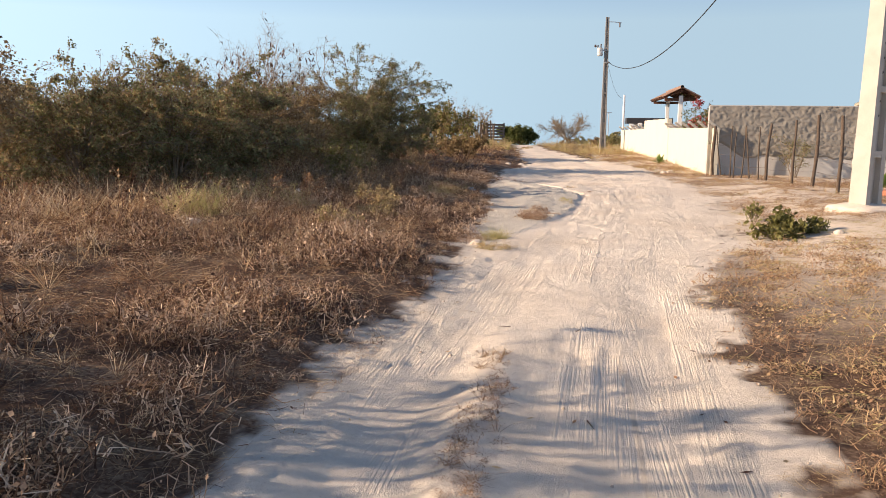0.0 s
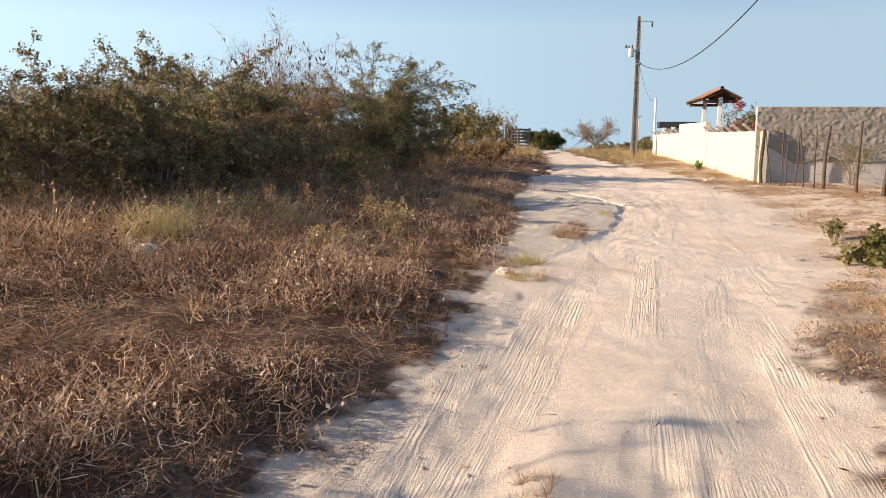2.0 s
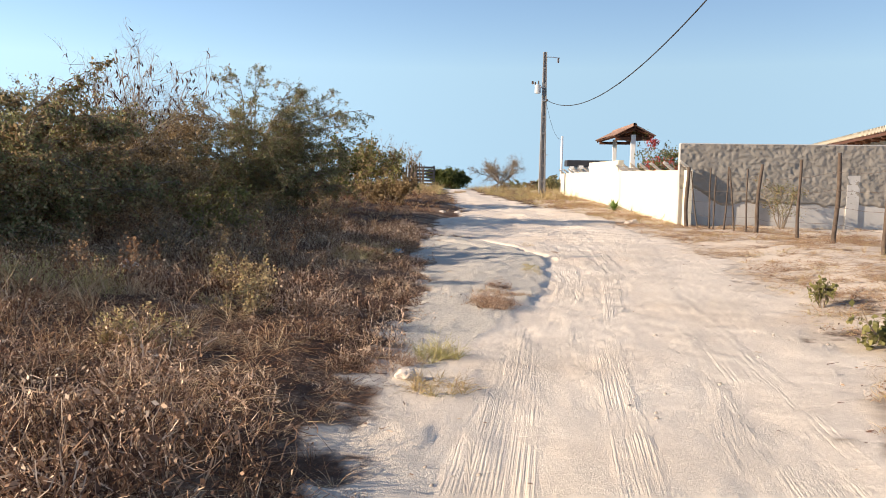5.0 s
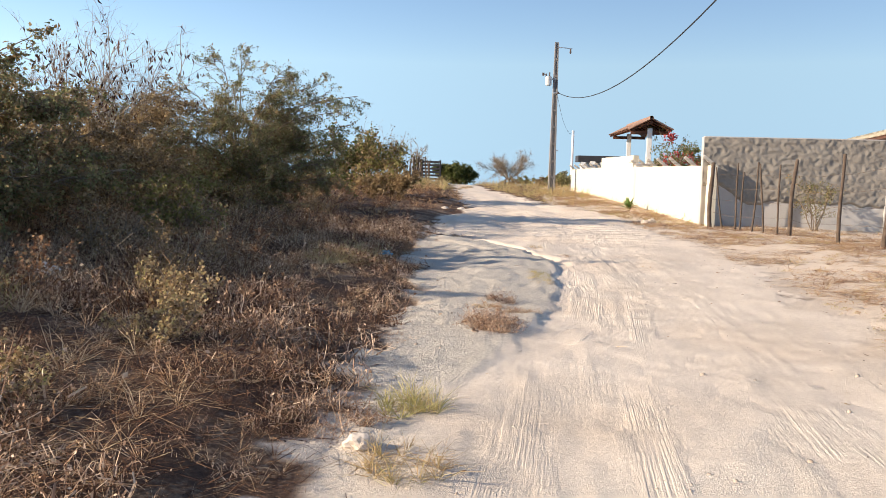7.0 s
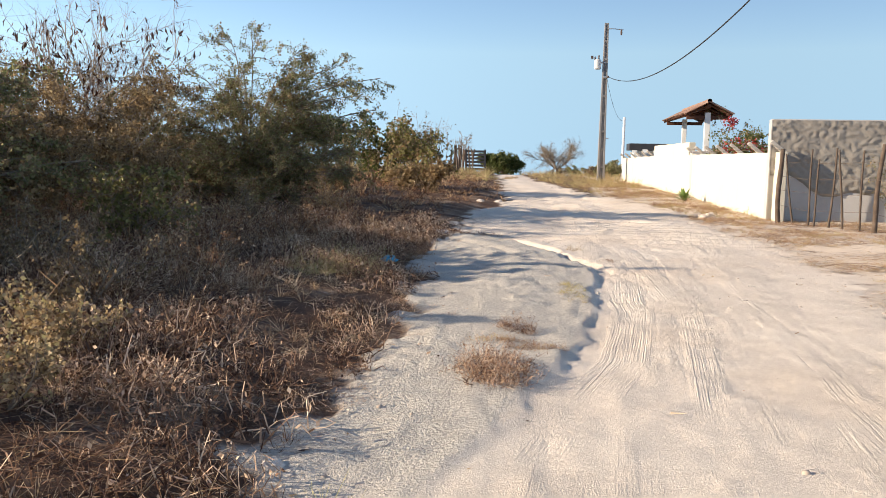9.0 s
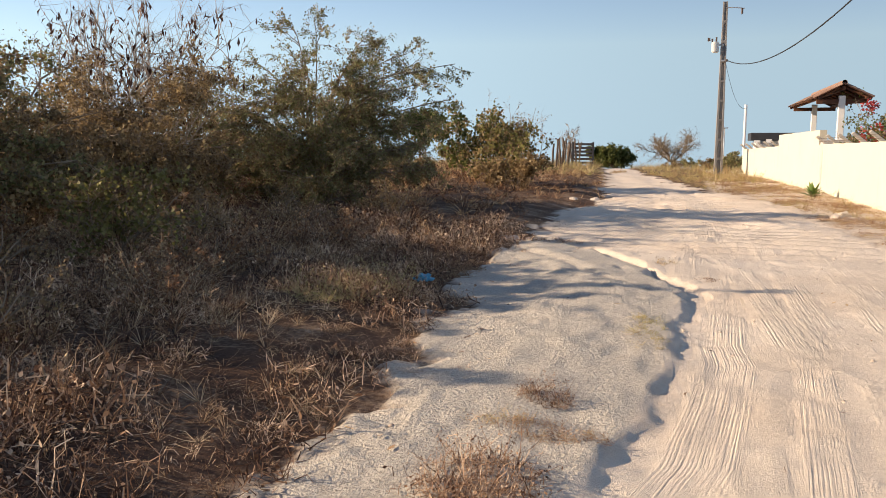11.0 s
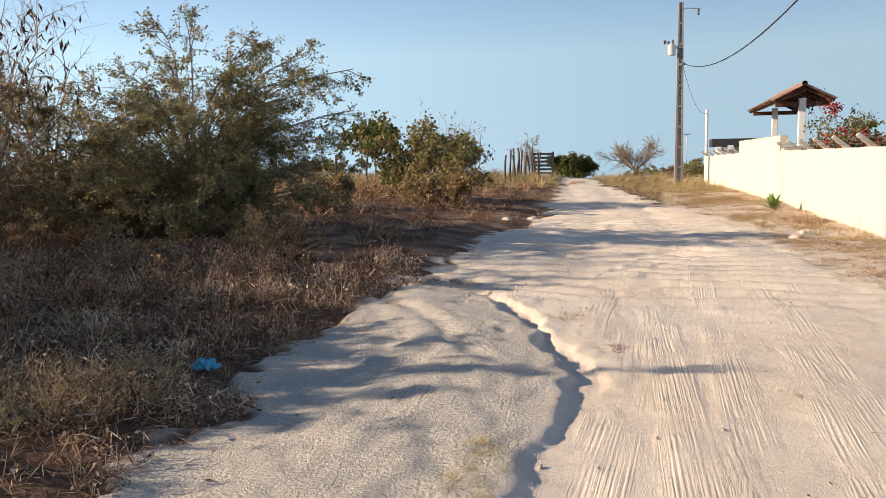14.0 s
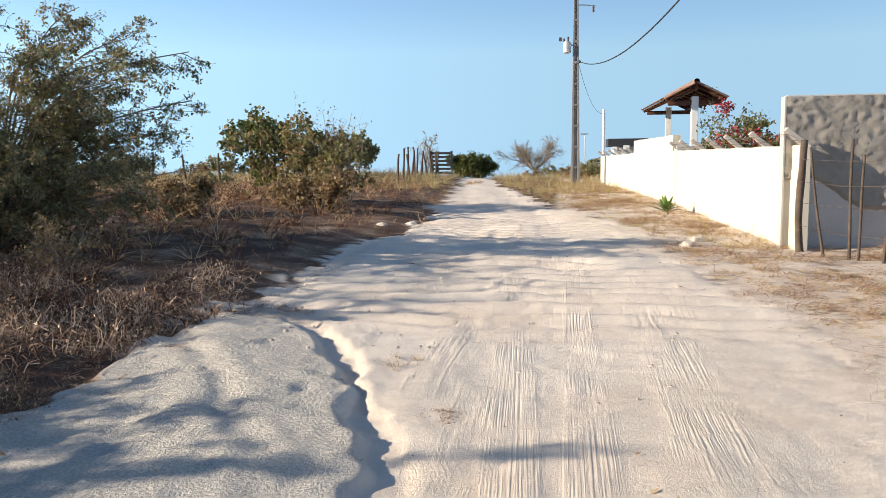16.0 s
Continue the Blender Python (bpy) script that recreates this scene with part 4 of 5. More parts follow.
    array_part("ridge_cap", v, f, M_TILE, ob, "", None, True)
    bm = bmesh.new()
    box(bm, -0.45, 0.5, -2.9, -2.45, 0.0, 1.72, 0.02)
    part("pedestal", bm, M_RENDER, ob, "grey rendered pedestal")
    return ob


porch()


def bougainvillea(x, y, height, reach, base, red, stems=9, leafy_part=10):
    ob = shrub("flowering_shrub", "climbing garden shrub with green leaves and red bracts behind the wall", x, y, height, reach, stems, 8, 6, leafy_part, 0.075, 0.36, M_GREEN, M_TWIG, 0.9, 0.5, 0.05, thick=0.016, category="flowering shrub", group="garden shrubs behind the wall", dry=0.35)
    n, edge = int(red), np.interp(y, [w[1] for w in WALL], [w[0] for w in WALL]) + 0.2 - x
    for child in ob.children:
        for q in child.data.vertices:
            q.co.x = max(q.co.x, edge + 0.02 * math.sin(q.index))
    ang, rad = rng.random(n) * 6.283, np.sqrt(rng.random(n)) * reach * 0.8
    z = height * rng.uniform(base, 1.02, n)
    c = np.stack([np.cos(ang) * rad, np.sin(ang) * rad, z], axis=-1)
    knots = np.stack([c, c + rng.normal(0, 0.09, (n, 3))], axis=1)
    v, f, t = leaves(knots, 8, 0.075, 0.42, 0.05)
    v[:, 0] = np.maximum(v[:, 0], edge)
    tagged(array_part("blossom", v, f, M_FLOWER, ob, "papery red bracts", t), kind="stuff")
    return ob


bougainvillea(4.5, 32.2, 1.75, 0.55, 0.8, 34)
bougainvillea(4.7, 30.2, 1.55, 0.5, 0.85, 16)
bougainvillea(4.6, 28.0, 1.35, 0.45, 0.9, 8)
bougainvillea(4.55, 34.4, 1.7, 0.4, 0.9, 10, 7, 5)
bougainvillea(4.72, 34.75, 2.45, 0.25, 0.97, 16, 4, 3)

# ---- the house behind ----
def house():
    ob = thing("house", "long cream house with a low tiled roof behind the wall", "house", 10.4, 28.0, 0, turn=-13.8)
    bm = bmesh.new()
    box(bm, 0, 4.2, 0, 18, -0.2, 2.5, 0.01)
    part("wall_body", bm, M_PAINT, ob)
    bm = bmesh.new()
    lo = [bm.verts.new(p) for p in ((-0.5, -0.5, 2.50), (4.6, -0.5, 2.66), (4.6, 18.5, 2.66), (-0.5, 18.5, 2.50))]
    hi = [bm.verts.new(p) for p in ((-0.5, -0.5, 2.62), (4.6, -0.5, 2.80), (4.6, 18.5, 2.80), (-0.5, 18.5, 2.62))]
    bm.faces.new(lo[::-1])
    bm.faces.new(hi)
    for i in range(4):
        bm.faces.new((lo[i], lo[(i + 1) % 4], hi[(i + 1) % 4], hi[i]))
    roof = part("roof", bm, M_BEAM, ob, "dark boarded roof with a tiled edge")
    bm = bmesh.new()
    box(bm, -0.54, -0.5, -0.5, 18.5, 2.47, 2.60, 0.006)
    part("fascia", bm, M_BEAM, roof)
    n = 88
    ys = -0.4 + np.arange(n) * 0.215
    paths = np.stack([np.stack([np.full(n, a), ys, np.full(n, 2.655 + 0.035 * (a + 0.5))], axis=-1) for a in (-0.6, 2.0, 4.6)], axis=1)
    v, f = tubes(paths, np.full((n, 3), 0.095), 6)
    # cream wall paint on the tiles stands in for sunlight along the roof edge
    tagged(array_part("tile_course", v, f, M_PAINT, roof, "roof tiles coloured pale for their sunlit edge", None, True), kind="stuff")
    for k in range(12):
        bm = bmesh.new()
        box(bm, -0.48, 0.0, 0.5 + k * 1.5, 0.58 + k * 1.5, 2.40, 2.495, 0.005)
        part("rafter_end", bm, M_BEAM, roof)
    return ob


house()


def far_shed():
    ob = thing("shed", "small dark-roofed shed with white trim behind the far wall", "shed", 4.0, 50.0, 0)
    bm = bmesh.new()
    box(bm, -1.1, 1.1, -0.8, 0.8, -0.2, 1.55, 0.01)
    part("wall_body", bm, M_WHITE, ob)
    bm = bmesh.new()
    box(bm, -1.35, 1.3, -1.0, 1.0, 1.55, 1.9, 0.03)
    part("roof", bm, M_DARK, ob, "dark flat roof board")
    for k in range(5):
        bm = bmesh.new()
        box(bm, -1.2 + k * 0.5, -0.95 + k * 0.5, -1.04, -1.0, 1.42, 1.56 + 0.05 * (k % 2), 0.01)
        part("trim", bm, M_WHITE, ob)
    return ob


far_shed()


# ---- poles ----
def concrete_pole(name, label, x, y, height, w0, w1, d0, d1, turn, lean=0.0, mat=None):
    """A tapered concrete pole of I section with hollows in its broad faces."""
    mat = mat or M_CONCRETE
    ob = thing(name, label, "utility pole", x, y, float(ground(x, y)) - 0.1, "utility poles")
    ob.matrix_world = pose(x, y, float(ground(x, y)) - 0.1, 0, lean, turn)
    bm = bmesh.new()
    n, rings = 20, []
    for i in range(n + 1):
        f = i / n
        w, d, z = (w0 + (w1 - w0) * f) / 2, (d0 + (d1 - d0) * f) / 2, height * f
        e, h = w * 0.5, d * 0.42
        plan = [(-w, -d), (-e, -d), (-e * 0.8, -h), (e * 0.8, -h), (e, -d), (w, -d), (w, d), (e, d), (e * 0.8, h), (-e * 0.8, h), (-e, d), (-w, d)]
        rings.append([bm.verts.new((px, py, z)) for px, py in plan])
    for p, q in zip(rings, rings[1:]):
        for k in range(12):
            bm.faces.new((p[k], p[(k + 1) % 12], q[(k + 1) % 12], q[k]))
    bm.faces.new(rings[0][::-1])
    bm.faces.new(rings[-1])
    part("shaft", bm, mat, ob)
    for i in range(1, 9):
        f = i / 9
        w, d, z = (w0 + (w1 - w0) * f) / 2, (d0 + (d1 - d0) * f) / 2, height * f
        bm = bmesh.new()
        box(bm, -w * 0.5, w * 0.5, -d * 0.97, d * 0.97, z - 0.05, z + 0.05, 0.01)
        part("web_block", bm, mat, ob)
    return ob


far_pole = concrete_pole("utility_pole", "tall tapered concrete utility pole with a small transformer", 1.27, 47.9, 7.65, 0.36, 0.19, 0.30, 0.14, 4, mat=M_FARPOLE)
near_pole = concrete_pole("utility_pole", "thick pale concrete utility pole on the sandy verge", 4.50, 13.7, 9.0, 0.40, 0.24, 0.30, 0.18, 38, 0.7)
# bolt holes as solid dark discs, the shade inside given by colour
for k in range(9):
    bm = bmesh.new()
    bmesh.ops.create_cone(bm, cap_ends=True, segments=10, radius1=0.018, radius2=0.018, depth=0.02, matrix=pose(0.0, -0.075, 1.6 + k * 0.22, 90, 0, 0))
    part("bolt_hole", bm, M_DARK, near_pole, "dark disc for the shade in a drilled bolt hole")
bm = bmesh.new()
bmesh.ops.create_icosphere(bm, subdivisions=3, radius=1.0)
for v in bm.verts:
    k = 1 + 0.25 * noise.noise(v.co * 2.3)
    v.co = Vector((v.co.x * 0.55 * k, v.co.y * 0.42 * k, max(v.co.z, -0.3) * 0.13 * k))
ob = thing("concrete_footing", "rough lump of pale concrete round the pole's foot", "footing", 4.5, 13.7, float(ground(4.5, 13.7)))
part("lump", bm, M_STONE, ob, "", True)


def transformer():
    ob = thing("transformer", "small grey cylindrical transformer hung on the pole", "transformer", 0.92, 47.85, 5.35)
    bm = bmesh.new()
    bmesh.ops.create_cone(bm, cap_ends=True, segments=20, radius1=0.16, radius2=0.16, depth=0.46, matrix=pose(0, 0, 0.25))
    bmesh.ops.bevel(bm, geom=[e for e in bm.edges if abs(e.verts[0].co.z - e.verts[1].co.z) < 1e-4], offset=0.03, segments=2, affect="EDGES")
    part("tank", bm, M_GREYPAINT, ob, "", False)
    bm = bmesh.new()
    box(bm, 0.12, 0.36, -0.04, 0.04, 0.3, 0.38, 0.005)
    part("hanger", bm, M_METAL, ob)
    for dx, h in ((0.04, 0.22), (-0.13, 0.16)):
        zz = np.linspace(0.46, 0.46 + h, 9)
        v, f = tubes(np.array([[(dx, 0, z) for z in zz]]), np.array([[0.045 if i % 2 else 0.028 for i in range(9)]]), 8)
        array_part("bushing", v, f, M_CERAMIC, ob, "ribbed brown porcelain bushing")
    v, f = tubes(np.array([[(-0.13, 0, 0.6), (-0.3, 0.0, 0.5), (-0.28, 0, 0.62)]]), np.full((1, 3), 0.018), 5)
    array_part("fuse_arm", v, f, M_METAL, ob)
    bm = bmesh.new()
    box(bm, -0.33, -0.22, -0.03, 0.03, 0.52, 0.66, 0.01)
    part("surge_arrester", bm, M_CERAMIC, ob)
    return ob


transformer()
ob = thing("crossarm", "thin steel arm with a hanging insulator at the pole's top", "crossarm", 1.3, 47.9, 7.2)
v, f = tubes(np.array([[(0, -0.1, 0.06), (0.35, -0.1, 0.05), (0.75, -0.1, 0.0)]]), np.full((1, 3), 0.022), 5)
array_part("arm", v, f, M_METAL, ob)
v, f = tubes(np.array([[(0.66, -0.1, 0.0 - 0.03 * i) for i in range(9)]]), np.array([[0.03 if i % 2 else 0.055 for i in range(9)]]), 8)
array_part("insulator", v, f, M_CERAMIC, ob)
ob = thing("cable_clamp", "steel bracket that holds the cable to the pole", "clamp", 1.32, 47.72, 5.0)
bm = bmesh.new()
box(bm, -0.14, 0.14, -0.03, 0.05, -0.04, 0.04, 0.01)
part("strap", bm, M_METAL, ob)
bm = bmesh.new()
bmesh.ops.create_uvsphere(bm, u_segments=12, v_segments=8, radius=0.06, matrix=Matrix.Translation((0.1, -0.05, 0.0)))
part("insulator", bm, M_CERAMIC, ob, "", True)


def span(a, b, low, at, n=40):
    """A sagging cable: a parabola whose lowest point lies at the fraction at."""
    k = (a[2] - low) / at ** 2
    return [(a[0] + (b[0] - a[0]) * f, a[1] + (b[1] - a[1]) * f, low + k * (f - at) ** 2) for f in np.linspace(0, 1, n)]


wire("power_cable", "thick black twisted power cable sagging between the poles", span((1.38, 47.7, 5.03), (4.45, 13.8, 7.2), 4.02, 0.36), 0.017, M_CABLE)
ob = thing("thin_pole", "slim pale steel post behind the far wall", "post", 2.75, 55.0, float(ground(2.75, 55)) - 0.1)
v, f = tubes(np.array([[(0, 0, 0), (0, 0, 1.8), (0, 0, 3.55)]]), np.full((1, 3), 0.075), 8)
array_part("shaft", v, f, M_WHITE, ob, "", None, True)
wire("service_wire", "thin wire sagging from the pole to the steel post", span((1.4, 48.0, 4.9), (2.75, 55.0, 3.3), 3.2, 0.85, 20), 0.008, M_CABLE)
ob = thing("street_lamp", "thin far street lamp with a short flat head", "street lamp", 1.95, 60.0, float(ground(1.95, 60)) - 0.1)
v, f = tubes(np.array([[(0, 0, 0), (0, 0, 1.2), (0, 0, 2.5)]]), np.full((1, 3), 0.035), 6)
array_part("shaft", v, f, M_METAL, ob)
bm = bmesh.new()
box(bm, -0.24, 0.2, -0.06, 0.06, 2.48, 2.54, 0.015)
part("lamp_head", bm, M_METAL, ob)


# ---- fences ----
def stake(name, label, x, y, height, r, group, lean=(0, 0), category="fence post"):
    ob = thing(name, label, category, x, y, float(ground(x, y)) - 0.12, group)
    k = 7
    zz = np.linspace(0, height + 0.12, k)
    ph = rng.random() * 6
    pts = np.stack([lean[0] * zz / height + r * 0.5 * np.sin(zz * 3.1 + ph), lean[1] * zz / height + r * 0.5 * np.cos(zz * 2.7 + ph), zz], axis=-1)[None]
    rad = (r * (1.05 - 0.25 * zz / zz[-1]) * rng.uniform(0.88, 1.12, k))[None]
    v, f = tubes(pts, rad, 7)
    cap = np.array([[len(v) - 7, len(v) - 6, len(v) - 5, len(v) - 4], [len(v) - 4, len(v) - 3, len(v) - 2, len(v) - 1], [len(v) - 4, len(v) - 1, len(v) - 7, len(v) - 7]])[:2]
    array_part("trunk", v, np.concatenate([f, cap]), M_POST, ob, "", None, False)
    return ob


R = "fence posts by the sandy plot"
POSTS = ((3.98, 25.4, 1.5, 0.055), (5.0, 23.1, 1.55, 0.046), (5.22, 21.1, 1.6, 0.034), (5.22, 19.3, 1.6, 0.042), (5.15, 17.2, 1.55, 0.04), (5.25, 15.5, 1.6, 0.05), (5.35, 13.0, 1.6, 0.05), (5.5, 10.5, 1.6, 0.05))
for x, y, h, r in POSTS:
    stake("fence_post", "crooked grey-brown wooden fence post", x, y, h, r, R, (rng.normal(0, 0.04), rng.normal(0, 0.03)))
for f, h in ((0.13, 1.42), (0.30, 1.5), (0.36, 1.3), (0.53, 1.5), (0.68, 1.46), (0.84, 1.45)):
    stake("fence_stake", "thin crooked wooden stake in the wire fence", 4.05 + 1.0 * f, 25.3 - 2.2 * f, h, 0.02, "thin fence stakes", (rng.normal(0, 0.10), rng.normal(0, 0.04)), "fence stake")
for h in (0.35, 0.65, 0.95, 1.25):
    pts = []
    for (ax, ay, *_), (bx, by, *_) in zip(POSTS, POSTS[1:]):
        for f in (0, 0.33, 0.66):
            x, y = ax + (bx - ax) * f, ay + (by - ay) * f
            pts.append((x - 0.05, y, float(ground(x, y)) + h - 0.03 * math.sin(f * 3.1) + 0.01 * rng.normal()))
    wire("fence_wire", "thin rusty wire strung along the wooden fence posts", pts, 0.0028, M_POST, "wire", "fence wires")
shrub("shrub", "low dry bush growing against the grey wall", 6.3, 25.3, 1.15, 0.4, 8, 7, 5, 4, 0.036, 0.3, M_ACACIA, M_TWIG, 1.0, 0.2, 0.04, thick=0.014, dry=0.6, group="plants on the plot")
L = "far fence posts beside the track"
for i in range(15):
    f = i / 14
    stake("fence_post", "thin pale far fence post", -5.75 - 0.75 * f + rng.normal(0, 0.12), 46 + 14.5 * f, rng.uniform(1.15, 1.55), 0.05, L, (rng.normal(0, 0.06), 0))
for i in range(16):
    x = -8 - 1.5 * i
    stake("fence_post", "thin pale far fence post", x, 46.5 + rng.normal(0, 0.3) + 0.15 * i, rng.uniform(1.0, 1.35), 0.05, "fence posts across the field", (rng.normal(0, 0.06), 0))


def gate():
    ob = thing("gate", "dark slatted wooden gate standing by the far track", "gate", -6.35, 60.9, float(ground(-6.3, 60.9)) - 0.05)
    for x in (-0.62, 0.62):
        bm = bmesh.new()
        box(bm, x - 0.06, x + 0.06, -0.06, 0.06, 0, 1.55, 0.01)
        part("gate_post", bm, M_DARK, ob)
    for k in range(6):
        bm = bmesh.new()
        box(bm, -0.6, 0.6, -0.03, 0.03, 0.2 + k * 0.23, 0.34 + k * 0.23, 0.008)
        part("slat", bm, M_DARK, ob)
    return ob


gate()

# ---- far trees and scrub ----
shrub("tree", "wide leafless tree with a low forked trunk and fine twigs", -1.1, 65.5, 2.5, 3.1, 13, 14, 10, 0.6, 0.07, 0.3, M_DRYLEAF, M_TWIG, 0.62, 0.1, 0.05, thick=0.045, category="tree", trunk_height=0.55, group="far trees", twig_len=0.2)
shrub("tree", "dense round dark green tree by the track", -4.7, 64.5, 1.3, 0.95, 14, 9, 7, 13, 0.13, 0.38, M_GREEN, M_TWIG, 0.85, 0.3, 0.09, thick=0.03, category="tree", group="far trees")
shrub("tree", "dense round dark green tree by the track", -5.8, 66.0, 1.3, 0.9, 12, 9, 7, 11, 0.13, 0.38, M_GREEN, M_TWIG, 0.85, 0.3, 0.09, thick=0.03, category="tree", group="far trees")
shrub("tree", "bare spindly tree beside the slatted gate", -7.6, 62.5, 2.5, 1.2, 8, 8, 6, 1, 0.08, 0.3, M_DRYLEAF, M_PALETWIG, 1.0, 0.1, thick=0.03, category="tree", group="far trees")
shrub("tree", "small slim-trunked tree with a broad green crown", -13.8, 51.8, 2.6, 1.5, 9, 9, 7, 10, 0.16, 0.38, M_GREEN, M_TWIG, 0.9, 0.2, 0.08, category="tree", trunk_height=0.9, group="far trees")
shrub("tree", "low green bushy tree beyond the fence", -10.5, 57.5, 1.9, 1.3, 10, 9, 7, 9, 0.15, 0.38, M_ACACIA, M_TWIG, 0.9, 0.3, 0.08, category="tree", group="far trees", trunk_height=0.4)
scrub = [shrub("scrub_bush", "grey-green far scrub bush on the brow", -15.0, 62.0, 1.4, 1.6, 8, 6, 4, 8, 0.15, 0.38, M_ACACIA, M_TWIG, 0.8, 0.4, 0.09, group="far scrub", dry=0.3),
         shrub("scrub_bush", "dry brown far scrub bush on the brow", 3.4, 66.0, 1.2, 1.4, 8, 6, 4, 8, 0.13, 0.38, M_DRYLEAF, M_TWIG, 0.8, 0.4, 0.09, group="far scrub")]
for k, (x, y, s) in enumerate(((-19, 60, 1.1), (-23, 64, 1.0), (-27, 61, 1.2), (-32, 66, 1.1), (-38, 63, 1.3), (-45, 66, 1.3), (-53, 64, 1.4), (1.2, 58, 0.7), (2.6, 60.5, 0.8), (5.2, 63, 1.1), (0.2, 62.5, 0.55), (-0.9, 60.5, 0.5), (2.0, 54.5, 0.65), (8.5, 66, 1.3), (-18, 47, 0.7), (-24, 44, 0.75), (-12, 42, 0.45), (-26, 33, 1.3), (-21, 28, 1.4), (-30, 40, 1.1))):
    m = pose(x, y, float(ground(x, y)) - 0.05, 0, 0, k * 67)
    src = scrub[k % 2]
    c = copy_thing(src, m)
    c.scale = (s, s, s * (0.85 + 0.03 * (k % 7)))


# ---- dry growth ----
def ribbon(base, way, length, width, droop, steps=2):
    """Narrow bent blades as strips: base and way (n, 3)."""
    n = len(base)
    way = unit(way)
    side = unit(np.cross(way, rng.normal(0, 1, (n, 3))))
    pts, cur = [base], way
    for _ in range(steps):
        cur = unit(cur + np.array([0, 0, -droop / steps]) + rng.normal(0, 0.12, (n, 3)))
        pts.append(pts[-1] + cur * (length / steps)[:, None])
    quads = []
    for k in range(steps):
        w0, w1 = width * (1 - 0.75 * k / steps), width * (1 - 0.75 * (k + 1) / steps)
        quads.append(np.stack([pts[k] - side * w0, pts[k] + side * w0, pts[k + 1] + side * w1, pts[k + 1] - side * w1], axis=1))
    return np.concatenate(quads), pts[-1], cur


def flecks(c, size, slim=0.35, flat=0.0):
    n = len(c)
    a = unit(rng.normal(0, 1, (n, 3)) * np.array([1, 1, 1 - flat]))
    s = unit(np.cross(a, rng.normal(0, 1, (n, 3)) * np.array([1 - flat, 1 - flat, 1]) + 1e-3))
    ln = (size * rng.uniform(0.6, 1.4, n))[:, None]
    return np.stack([c, c + a * ln * 0.5 + s * ln * slim, c + a * ln, c + a * ln * 0.5 - s * ln * slim], axis=1)


def tuft_shape(n=13, spread=0.09, wide=0.0034):
    ang, lean = rng.random(n) * 6.283, rng.uniform(0.15, 1.3, n)
    base = np.stack([np.cos(ang) * spread * rng.random(n), np.sin(ang) * spread * rng.random(n), np.full(n, -0.04)], axis=-1)
    way = np.stack([np.cos(ang) * lean, np.sin(ang) * lean, np.ones(n)], axis=-1)
    return ribbon(base, way, rng.uniform(0.5, 1.15, n), wide / 0.3, 0.6)[0]


def weed_shape(stems=5, sides=10, leaf=16, wide=0.0034, lsize=0.062):
    ang, lean = rng.random(stems) * 6.283, rng.uniform(0.2, 1.1, stems)
    base = np.stack([np.cos(ang) * 0.05, np.sin(ang) * 0.05, np.full(stems, -0.05)], axis=-1)
    way = np.stack([np.cos(ang) * lean, np.sin(ang) * lean, np.ones(stems)], axis=-1)
    q1, tips, _ = ribbon(base, way, rng.uniform(0.6, 1.2, stems), wide / 0.3, 0.3, 3)
    mids = q1.reshape(-1, 4, 3).mean(axis=1)
    pick = mids[rng.integers(0, len(mids), sides)]
    q2, tips2, _ = ribbon(pick, rng.normal(0, 0.8, (sides, 3)) + np.array([0, 0, 0.6]), rng.uniform(0.15, 0.45, sides), wide * 0.7 / 0.3, 0.2, 1)
    spots = np.concatenate([tips, tips2, mids])
    c = spots[rng.integers(0, len(spots), leaf)] + rng.normal(0, 0.03, (leaf, 3))
    return np.concatenate([q1, q2, flecks(c, lsize)])


def mat_shape(n=34):
    r, a = 0.5 * np.sqrt(rng.random(n)), rng.random(n) * 6.283
    c = np.stack([r * np.cos(a), r * np.sin(a), rng.random(n) * 0.16], axis=-1)
    m = 10
    k = ribbon(np.stack([rng.normal(0, 0.22, m), rng.normal(0, 0.22, m), np.full(m, 0.0)], axis=-1), rng.normal(0, 1, (m, 3)) * np.array([1, 1, 0.25]) + np.array([0, 0, 0.2]), rng.uniform(0.3, 0.8, m), 0.008, 0.2, 1)[0]
    return np.concatenate([flecks(c, 0.10, 0.30, 0.3), k])


def litter_shape(n=16, wide=0.0065):
    c = np.stack([rng.normal(0, 0.35, n), rng.normal(0, 0.35, n), 0.02 + 0.10 * rng.random(n)], axis=-1)
    return ribbon(c, rng.normal(0, 1, (n, 3)) * np.array([1, 1, 0.18]), rng.uniform(0.3, 0.9, n), wide, 0.05, 1)[0]


